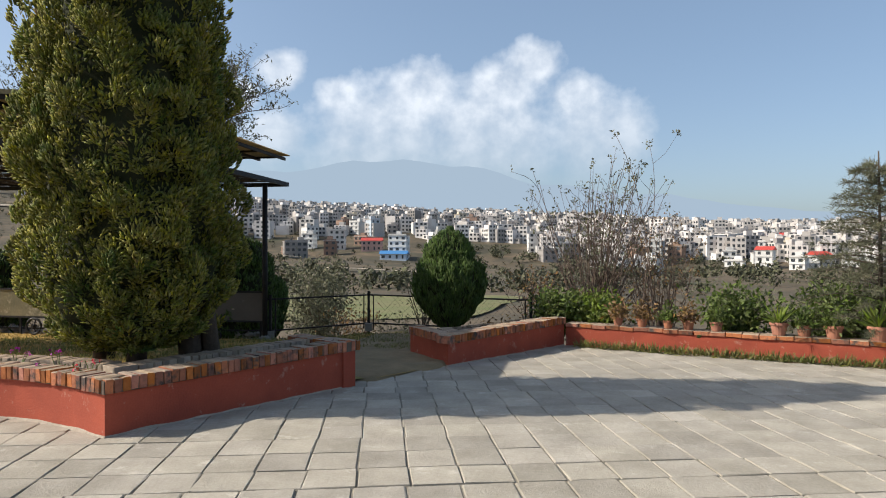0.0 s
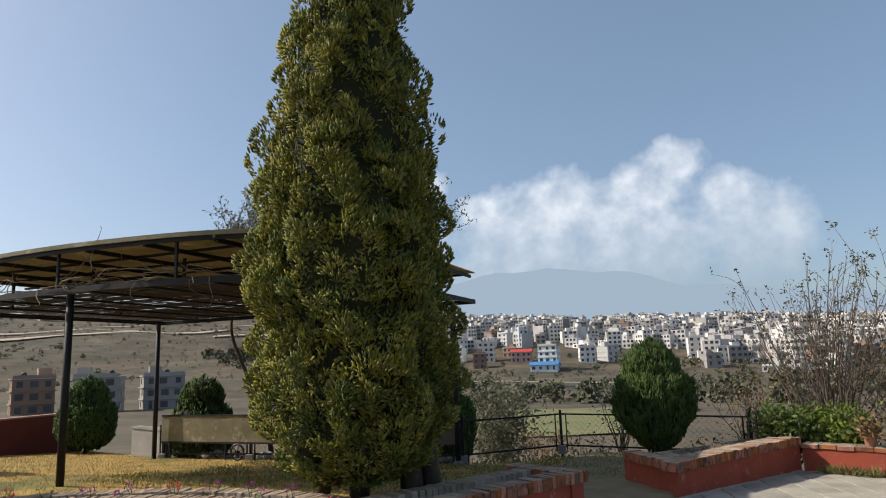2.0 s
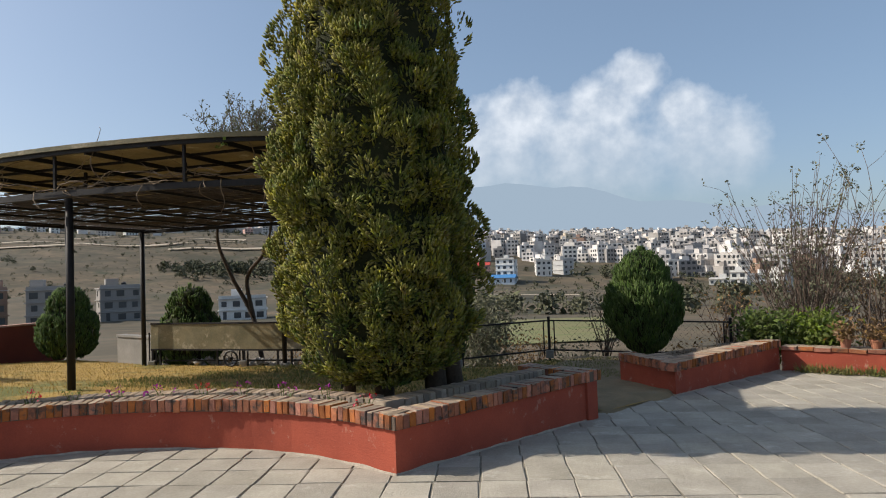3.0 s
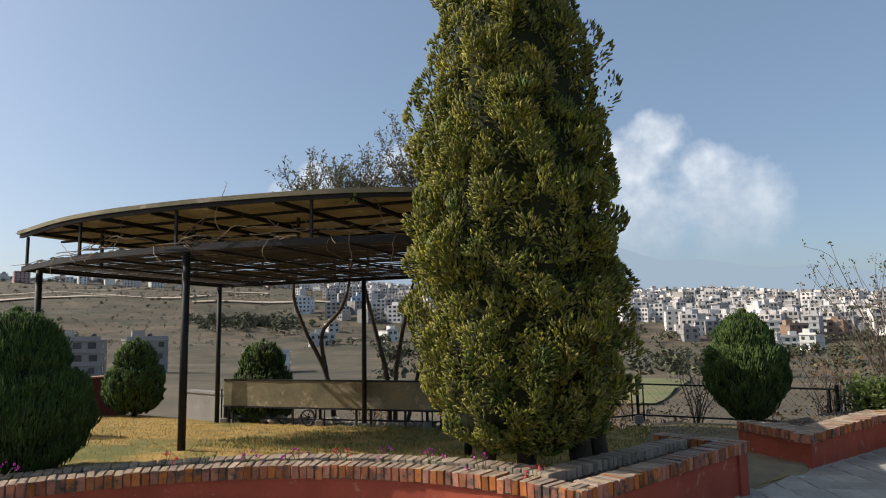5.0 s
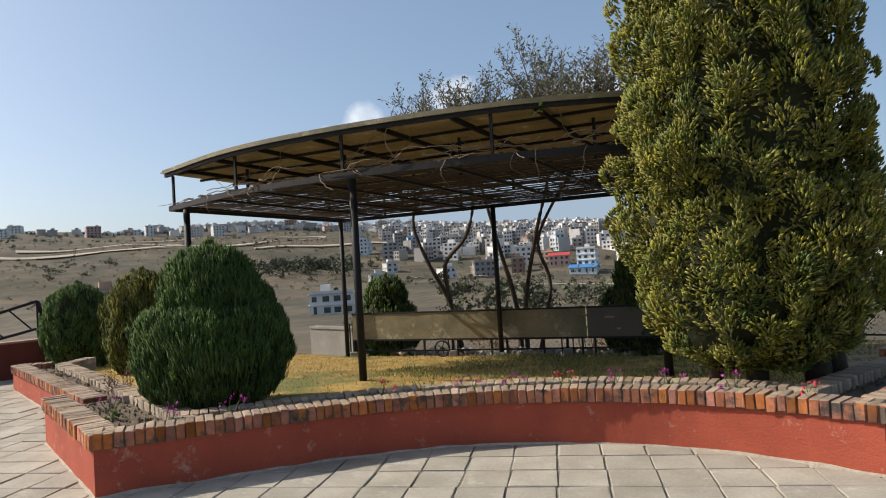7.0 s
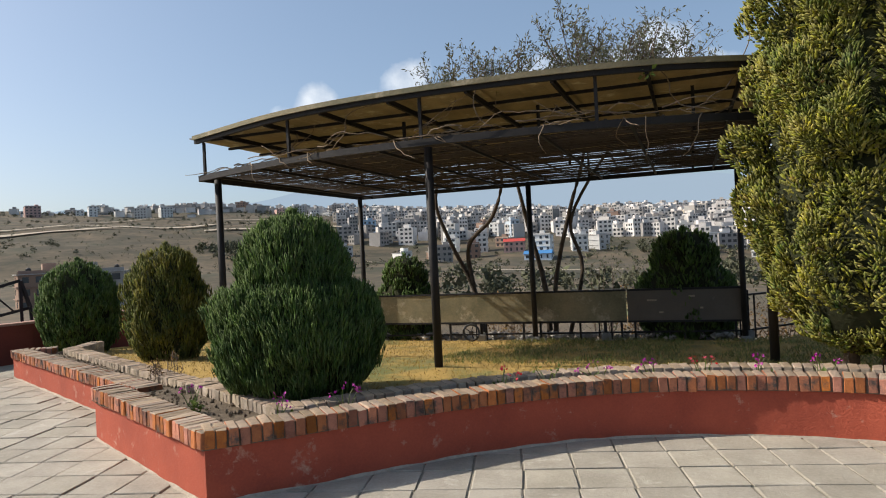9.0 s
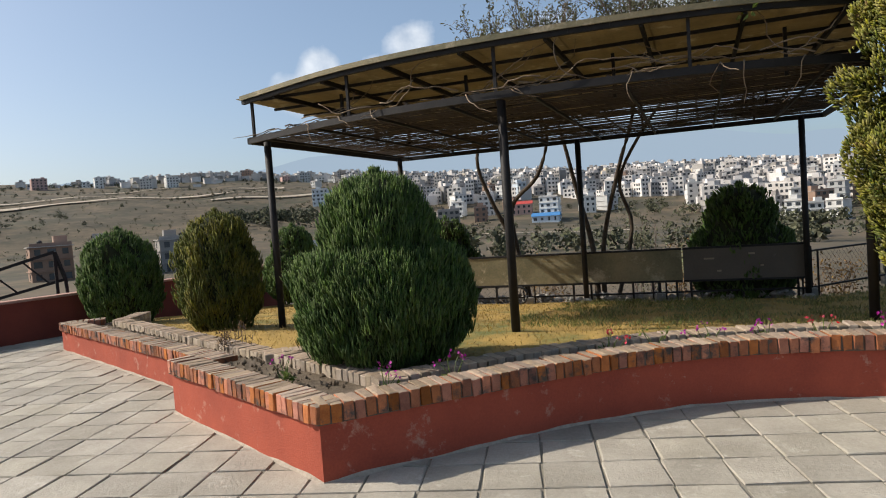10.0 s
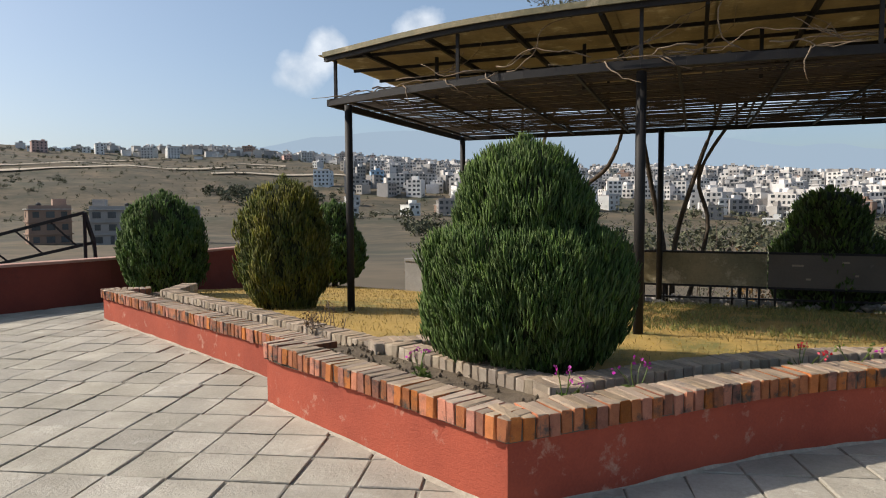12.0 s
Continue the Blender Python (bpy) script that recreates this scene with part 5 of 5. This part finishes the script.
# ---- pots on the low wall ----
def pot(loc, s, label, kind, seed):
    rng = np.random.default_rng(seed)
    o = thing("flower_pot", loc, label, "flower pot", "terracotta pots on the low wall")
    prof = [(0.075, 0), (0.10, 0.13), (0.115, 0.132), (0.115, 0.165), (0.098, 0.165), (0.092, 0.14)]
    Geo().lathe([(r * s, z * s) for r, z in prof], 16, loc).make("pot", M_POT, o, smooth=False)
    Geo().lathe([(0.09 * s, 0.135 * s), (0.088 * s, 0.142 * s)], 12, loc).make("soil", M_SOIL, o)
    top = Vector(loc) + Vector((0, 0, 0.14 * s))
    if kind == "spiky":
        n = 34
        P = np.array([tuple(top)] * n)
        D_ = np.array([(math.cos(i * 2.4) * (0.3 + i / n), math.sin(i * 2.4) * (0.3 + i / n), 1.2 - 0.9 * i / n) for i in range(n)])
        leaves(Geo(), P, D_, 0.30 * s, 0.036 * s, rng).make("leaves", M_LEAF_BRIGHT, o, "long pointed leaves")
    else:
        n = 240
        P = np.array([tuple(top + Vector((rng.normal(0, 0.085), rng.normal(0, 0.085), abs(rng.normal(0.07, 0.10))))) for _ in range(n)])
        leaves(Geo(), P, rng.normal(0, 1, P.shape) + (0, 0, 0.5), 0.085, 0.04, rng).make("leaves", M_LEAF if kind == "leafy" else M_LEAF_DRY, o)


POTS = ((1.98, 1.0, "dry"), (2.36, 1.0, "dry"), (2.76, 0.95, "leafy"), (3.06, 1.1, "dry"), (3.46, 1.1, "leafy"), (4.30, 1.4, "spiky"), (4.62, 1.2, "leafy"), (4.98, 1.35, "leafy"), (5.50, 1.5, "spiky"), (5.98, 1.9, "leafy"), (6.5, 1.4, "leafy"), (7.1, 1.4, "spiky"))
for i, (x, s, k) in enumerate(POTS):
    y = lerp_table(x, LOW_WALL) + 0.15
    pot((x, y, 0.225), s * 0.86, {"dry": "terracotta pot with a withered plant on the wall", "leafy": "terracotta pot with a small green plant on the wall", "spiky": "terracotta pot with a spiky agave on the wall"}[k], k, 110 + i)


def build_turf():
    rng = np.random.default_rng(15)
    P = []
    for p, a in along([(1.3, 12.12), (2.9, 11.48), (5.6, 10.42), (9.5, 8.95)], 0.003):
        P.append((p.x + rng.normal(0, 0.03) + 0.05 * math.sin(a), p.y - abs(rng.normal(0.04, 0.06)), pave_z(p.x, p.y)))
    P = np.array(P)
    d = rng.normal(0, 0.5, P.shape) + (0, -0.3, 0.8)
    tagged(leaves(Geo(), P, d, 0.15, 0.02, rng).make("grass_strip", M_GREENBLADE), "ragged strip of dry green grass at the wall's foot", "grass", kind="stuff")


build_turf()


def build_truss():
    o = thing("steel_frame", (-20.5, 9.7, -1), "rusty steel lattice frame beyond the parapet", "steel frame")
    a, b, c, d = (-21.2, 8.4, 0.55), (-18.6, 10.1, 1.40), (-21.2, 8.6, 0.10), (-18.6, 10.3, 0.80)
    foot = (-18.75, 10.2, -1.5)
    for p, q, n in ((a, b, "chord"), (c, d, "chord"), (b, d, "brace"), (b, foot, "leg"), (d, (-18.55, 10.4, -1.5), "leg")):
        Geo().beam(p, q, 0.06, 0.06).make(n, M_STEEL, o)
    for i in range(5):
        p = Vector(a).lerp(Vector(b), i / 5)
        q = Vector(c).lerp(Vector(d), (i + 0.5) / 5)
        Geo().beam(p, q, 0.035, 0.035).make("brace", M_STEEL, o)


build_truss()


# ---- the town across the valley ----
def window_mesh(w, h):
    return Geo().box((0, 0, 0), (w, 0.12, h)).mesh("window", M_GLASS)


WINDOWS = [window_mesh(1.3, 1.4), window_mesh(1.8, 1.5), window_mesh(0.9, 2.0)]


def house(loc, turn, w, d, floors, colour, rng, roof="flat", rich=True):
    """A flat-roofed town house: storeys with slab edges, windows facing the terrace, a stair tower and a tank."""
    h = floors * 3.0
    words = colour.replace("_", " ").replace(" render", "")
    o = thing("house", loc, "%s %s-storey house with a %s roof on the slope" % (words, ("", "one", "two", "three", "four", "five")[floors], {"flat": "flat", "red": "red sheet", "blue": "blue sheet"}[roof]), "house", "town houses")
    m = pose(*loc, 0, 0, math.degrees(turn))

    def put(name, mesh, x, y, z, label=""):
        ob = new(name, mesh)
        adopt(ob, o)
        ob.matrix_basis = m @ pose(x, y, z)
        return tagged(ob, label)

    put("wall", Geo().box((0, 0, h / 2 - 2), (w, d, h + 4)).mesh("wall", M_HOUSE[colour]), 0, 0, 0)
    for k in range(floors):
        put("slab", Geo().box((0, 0, 0), (w + 0.7, d + 0.7, 0.22)).mesh("slab", M_ROOFGREY if k == floors - 1 else M_HOUSE[colour]), 0, 0, 3.0 * (k + 1) - 0.1)
    if roof == "flat":
        tw = rng.uniform(2.4, 3.6)
        tx = rng.uniform(-w / 2 + tw / 2, w / 2 - tw / 2)
        put("stair_tower", Geo().box((0, 0, 0), (tw, 3.0, 2.4)).mesh("stair_tower", M_HOUSE[colour]), tx, 0.6, h + 1.2)
        put("parapet", Geo().box((0, 0, 0), (w, 0.15, 0.8)).mesh("parapet", M_HOUSE[colour]), 0, -d / 2 + 0.1, h + 0.4)
        put("water_tank", Geo().lathe([(0.6, 0), (0.6, 1.2), (0.2, 1.5)], 8).mesh("water_tank", M_TANK), -tx * 0.7, 1.0, h + 0.05)
    else:
        g = Geo()
        g.add([(-w / 2 - 0.5, -d / 2 - 0.5, 0), (w / 2 + 0.5, -d / 2 - 0.5, 0), (w / 2 + 0.5, d / 2 + 0.5, 0), (-w / 2 - 0.5, d / 2 + 0.5, 0), (-w / 2 - 0.5, 0, 1.8), (w / 2 + 0.5, 0, 1.8)], [(0, 1, 5, 4), (2, 3, 4, 5), (0, 4, 3), (1, 2, 5), (0, 3, 2, 1)])
        put("roof", g.mesh("roof", M_ROOFRED if roof == "red" else M_ROOFBLUE), 0, 0, h + 0.05)
    n = max(2, int(w / 3.0))
    for k in range(floors):
        for i in range(n):
            put("window", WINDOWS[rng.integers(2 if k else 3)], -w / 2 + w * (i + 0.5) / n + rng.normal(0, 0.15), -d / 2 - 0.02, 3.0 * k + 1.6)
        if rich:
            put("window", WINDOWS[0], w / 2 - 0.0, rng.uniform(-d / 4, d / 4), 3.0 * k + 1.6).matrix_basis = m @ pose(w / 2 + 0.02, rng.uniform(-d / 4, d / 4), 3.0 * k + 1.6, 0, 0, 90)
            put("window", WINDOWS[0], 0, 0, 0).matrix_basis = m @ pose(-w / 2 - 0.02, rng.uniform(-d / 4, d / 4), 3.0 * k + 1.6, 0, 0, 90)
    return o


def polar(az, r):
    az, r = radians(az + FAR_TURN), r if r < 120 else 120 + (r - 120) * 1.25
    return -5 - r * math.sin(az), 4 + r * math.cos(az)


def build_town():
    rng = np.random.default_rng(77)
    colours = ["white_render"] * 7 + ["cream_render"] * 2 + ["grey_cement"] * 4 + ["pale_grey_render"] * 4 + ["brick_brown"] * 2 + ["white_render"] * 4 + ["pink_render", "pale_blue_render"]
    spots = []

    def free(x, y, gap):
        return all((x - a) ** 2 + (y - b) ** 2 > gap * gap for a, b in spots)

    # houses that stand out, each by its bearing and distance
    for az, r, w, floors, c, roof in ((40.5, 175, 10, 3, "grey_cement", "flat"), (45.0, 170, 10, 3, "grey_cement", "flat"), (49.5, 175, 9, 3, "brick_brown", "flat"), (31.0, 170, 12, 2, "white_render", "flat"),
                                      (28.0, 330, 13, 4, "pale_blue_render", "flat"), (23.5, 320, 10, 4, "sky_blue_render", "flat"), (29.2, 520, 13, 4, "pale_grey_render", "flat"),
                                      (14.0, 260, 10, 4, "white_render", "flat"), (8.6, 230, 10, 4, "white_render", "flat"), (11.0, 250, 12, 2, "pink_render", "red"), (9.0, 225, 14, 1, "pale_blue_render", "blue"),
                                      (17.5, 230, 12, 3, "grey_cement", "flat"), (5.5, 250, 9, 3, "white_render", "flat"), (13.0, 330, 9, 4, "cream_render", "flat"), (26.5, 210, 12, 2, "pale_grey_render", "flat")):
        x, y = polar(az, r if az > 30 else r * 1.35)
        spots.append((x, y))
        house((x, y, terrain_z(x, y) - 0.3), math.atan2(y - 4, x + 5) - math.pi / 2 + rng.normal(0, 0.3), w, 9, floors, c, rng, roof)
    made, tries = 0, 0
    while made < 150 and tries < 8000:
        tries += 1
        az = rng.uniform(-33, 30)
        r = 300 + 420 * rng.random() ** 0.9
        if az > 20 and rng.random() < 0.55:
            continue
        x, y = polar(az, r)
        if -3 < az < 9 and 300 < r < 470 and rng.random() < 0.75:
            continue
        if not free(x, y, 14):
            continue
        spots.append((x, y))
        house((x, y, terrain_z(x, y) - 0.3), math.atan2(y - 4, x + 5) - math.pi / 2 + rng.normal(0, 0.5), rng.uniform(6.5, 10), rng.uniform(7, 10), int(rng.integers(2, 5)), colours[rng.integers(len(colours))], rng, "flat", False)
        made += 1
    made, tries = 0, 0
    while made < 95 and tries < 5000:        # crowded lower streets
        tries += 1
        az, r = rng.uniform(-37, -6), 265 + 230 * rng.random() ** 0.8
        x, y = polar(az, r)
        if not free(x, y, 11.5):
            continue
        spots.append((x, y))
        c = colours[rng.integers(len(colours))] if rng.random() < 0.6 else "white_render"
        house((x, y, terrain_z(x, y) - 0.3), math.atan2(y - 4, x + 5) - math.pi / 2 + rng.normal(0, 0.35), rng.uniform(6, 9.5), rng.uniform(6, 9), int(rng.integers(1, 4)), c, rng, "red" if rng.random() < 0.08 else "flat", False)
        made += 1
    for i in range(44):                       # a line of houses along the ridge
        az = rng.uniform(20, 47) if i % 6 else rng.uniform(47, 62)
        x, y = polar(az, 745 + rng.normal(0, 30))
        if free(x, y, 17):
            spots.append((x, y))
            house((x, y, terrain_z(x, y) - 0.5), math.atan2(y - 4, x + 5) - math.pi / 2 + rng.normal(0, 0.4), rng.uniform(8, 15), 10, int(rng.integers(2, 5)), colours[rng.integers(len(colours))], rng, "flat", False)
    # the rest of the town
    walls, panes = Geo(), Geo()
    for i in range(4200):
        az = rng.uniform(-38, 26)
        r = (330 if az < -4 else 400) + (900 if i % 3 else 380) * rng.random() ** 1.2
        if az > 2 and r < 520 and rng.random() < 0.75:
            continue
        x, y = polar(az, r)
        z = terrain_z(x, y)
        w, d, f = rng.uniform(6.5, 12), rng.uniform(7, 11), int(rng.integers(1, 5))
        t = math.atan2(y - 4, x + 5) - math.pi / 2 + rng.normal(0, 0.5)
        walls.box((x, y, z + f * 1.5 - 1), (w, d, f * 3 + 2), t)
        if rng.random() < 0.7:
            walls.box((x, y, z + f * 3 + 1.2), (w * 0.4, d * 0.4, 2.4), t)
        ca, sa = math.cos(t), math.sin(t)
        for k in range(f):
            for s in (-0.27, 0.05, 0.33):
                px, py = s * w, -d / 2 - 0.04
                panes.box((x + px * ca - py * sa, y + px * sa + py * ca, z + 3 * k + 1.7), (w * 0.17, 0.12, 1.5), t)
    for i in range(150):                       # small houses and sheds along the ridge
        az = rng.normal(37, 6)
        x, y = polar(az, 748 + rng.normal(0, 22))
        w, d, f = rng.uniform(6, 13), rng.uniform(6, 10), int(rng.integers(1, 4))
        t = math.atan2(y - 4, x + 5) - math.pi / 2 + rng.normal(0, 0.5)
        z = terrain_z(x, y)
        walls.box((x, y, z + f * 1.5 - 1), (w, d, f * 3 + 2), t)
        walls.box((x, y, z + f * 3 + 0.15), (w + 1.2, d + 1.2, 0.3), t)
        if rng.random() < 0.6:
            walls.box((x + rng.normal(0, 1), y, z + f * 3 + 1.3), (w * 0.4, d * 0.4, 2.4), t)
    o = thing("distant_town", (*polar(0, 800), 0), "distant pale houses crowding the far slopes", "town", kind="stuff")
    tagged(walls.make("house_walls", M_HOUSE_FAR, o), kind="stuff")
    tagged(panes.make("window_panes", M_GLASS, o), kind="stuff")
    # woods and scrub between the houses
    rng = np.random.default_rng(78)
    P, S = [], []
    for i in range(4600):
        az = rng.uniform(-38, 62)
        r = 110 + 720 * rng.random()
        x, y = polar(az, r)
        if az > 22 and r < 260:
            continue
        wood = noise.noise((x * 0.012, y * 0.012, 9))
        if wood < 0.02 and rng.random() < 0.5:
            continue
        P.append((x, y, terrain_z(x, y)))
        S.append(rng.uniform(0.7, 2.3) * (1.3 if wood > 0.2 else 0.8) * (0.7 if az > 22 else 1.0))
    for i in range(120):                       # a dark grove below the ridge
        az, r = rng.normal(32.5, 2.6), rng.normal(385, 18)
        x, y = polar(az, r)
        P.append((x, y, terrain_z(x, y)))
        S.append(rng.uniform(2.2, 4.2))
    for i in range(260):                       # trees between the ridge houses
        x, y = polar(rng.normal(36, 8), 742 + rng.normal(0, 16))
        P.append((x, y, terrain_z(x, y)))
        S.append(rng.uniform(1.6, 3.4))
    for i in range(1300):                      # low scrub on the terraced hill
        az, r = rng.uniform(18, 64), rng.uniform(290, 735)
        x, y = polar(az, r)
        P.append((x, y, terrain_z(x, y) - 0.2))
        S.append(rng.uniform(0.5, 1.5) * (0.6 + r / 900))
    g = Geo()
    for (x, y, z), s in zip(P, S):
        n = 40 if s > 1.6 else 14
        v = rng.normal(0, 1, (n, 3))
        v = v / np.linalg.norm(v, axis=1)[:, None] * rng.uniform(0.5, 1.0, (n, 1)) * (s, s, s * 0.8) + (x, y, z + s * 0.75)
        leaves(g, v, rng.normal(0, 1, v.shape), s * 0.5, s * 0.42, rng)
    tagged(g.make("far_trees", M_WOOD), "dark scattered trees and scrub across the slopes", "trees", kind="stuff")
    # pale tracks on the hillside and the near field
    for pts, wd in (([(54, 520), (46, 530), (41.5, 525), (38.5, 500), (36, 520), (31, 585)], 9), ([(62, 500), (52, 500), (44, 498), (38.5, 500)], 8), ([(37, 480), (32, 495), (27, 500), (22, 480)], 5), ([(46, 600), (38, 610), (31, 590)], 5), ([(24, 330), (20, 310), (17, 300)], 5), ([(16, 210), (9, 190), (2, 185)], 5)):
        fine = smooth_line(pts, 10)
        g = Geo()
        V = []
        for az, r in fine:
            for s in (-0.5, 0.5):
                x, y = polar(az, r + s * wd * 0.9)
                V.append((x, y, terrain_z(x, y) + 1.2))
        g.add(V, [(2 * i, 2 * i + 1, 2 * i + 3, 2 * i + 2) for i in range(len(fine) - 1)])
        tagged(g.make("dirt_road", M_TRACK), "pale dirt track across the hillside", "road", "hillside tracks", "structure")
    g = Geo()
    V, n = [], 24
    for i in range(n + 1):
        for j in range(9):
            x, y = polar(-6 + 26 * i / n, 32 + 44 * j / 8)
            V.append((x, y, terrain_z(x, y) + 0.12))
    g.add(V, [(i * 9 + j, i * 9 + j + 1, (i + 1) * 9 + j + 1, (i + 1) * 9 + j) for i in range(n) for j in range(8)])
    tagged(g.make("field", M_FIELD, smooth=True), "rough green field below the terrace", "field", kind="structure")


build_town()


# ---- bricks and paving stones ----
def lay_courses():
    rng = np.random.default_rng(4)
    for owner, line, step, meshes, top, height, inset in COURSES:
        course(owner, line, step, meshes, top, height, inset, rng)


lay_courses()


def inside(p, poly):
    x, y = p
    hit = False
    for (x0, y0), (x1, y1) in zip(poly, poly[1:] + poly[:1]):
        if (y0 > y) != (y1 > y) and x < x0 + (y - y0) * (x1 - x0) / (y1 - y0):
            hit = not hit
    return hit


def lay_paving():
    rng = np.random.default_rng(6)
    floor = bpy.data.objects["pavement"]
    turn = radians(14.3)
    e1, e2 = Vector((math.cos(turn), math.sin(turn))), Vector((-math.sin(turn), math.cos(turn)))
    o0, wide = e1 * 0.84, 0.357
    pitches = [float(p) for p in rng.uniform(0.36, 0.388, 80)]
    area = [(-17.1, 2.8), (-17.1, -3), (11, -3), (11, 8.5), (5.6, 10.5), (1.08, 12.25), (-0.6, 9.5), (-1.0, 8.8), (-1.5, 7.9), (-2.8, 5.3)] + [(x, y + 0.03) for x, y in reversed(ARC)] + [(-10.4, 4.65), (-14.8, 7.1), (-16.1, 8.1)]
    near = [(-12.5, 1.9), (-5.0, 1.9), (2.0, 3.4), (2.0, 6.6), (-1.2, 7.2), (-2.8, 5.3), (-5, 5.7), (-8.1, 3.6), (-12.5, 5.7)]

    def stone(seed):
        r = np.random.default_rng(seed)
        g = Geo()
        g.box((0, 0, 0), (wide - 0.014, 1.0 - 0.045, 0.05), 0, 0.006)
        g.v[0][:, :2] += r.normal(0, 0.0042, g.v[0][:, :2].shape)
        return g

    kinds = [stone(i).mesh("paving_stone", M_TILE) for i in range(10)]
    rest, count = Geo(), 0
    rows = []
    s = 4.474 - sum(pitches[:42])
    for p in pitches:
        rows.append((s + p / 2, p))
        s += p
    for v, p in rows:
        slip = rng.normal(0, 0.012)
        for i in range(-56, 40):
            c = o0 + e1 * (i * wide + slip) + e2 * v
            corners = [c + e1 * (a * wide / 2) + e2 * (b * p / 2) for a in (-1, 1) for b in (-1, 1)]
            if not any(inside((q.x, q.y), area) for q in corners):
                continue
            z = pave_z(c.x, c.y) - 0.025 + rng.normal(0, 0.0022)
            tilt = rng.normal(0, 0.3, 2)
            if count < 300 and inside((c.x, c.y), near):
                ob = new("paving_stone", kinds[rng.integers(10)])
                adopt(ob, floor)
                ob.matrix_basis = pose(c.x, c.y, z, tilt[0], tilt[1], math.degrees(turn) + 180 * rng.integers(2) + rng.normal(0, 0.5)) @ Matrix.Diagonal((1, p, 1, 1))
                count += 1
            else:
                g = stone(int(rng.integers(400)))
                pts = g.v[0] * (1, p, 1)
                ca, sa = math.cos(turn), math.sin(turn)
                rest.add(np.stack([c.x + pts[:, 0] * ca - pts[:, 1] * sa, c.y + pts[:, 0] * sa + pts[:, 1] * ca, z + pts[:, 2]], 1), g.f)
    tagged(rest.make("paving_stones", M_TILE_FAR, floor, "grey stone paving squares"), kind="stuff")


lay_paving()
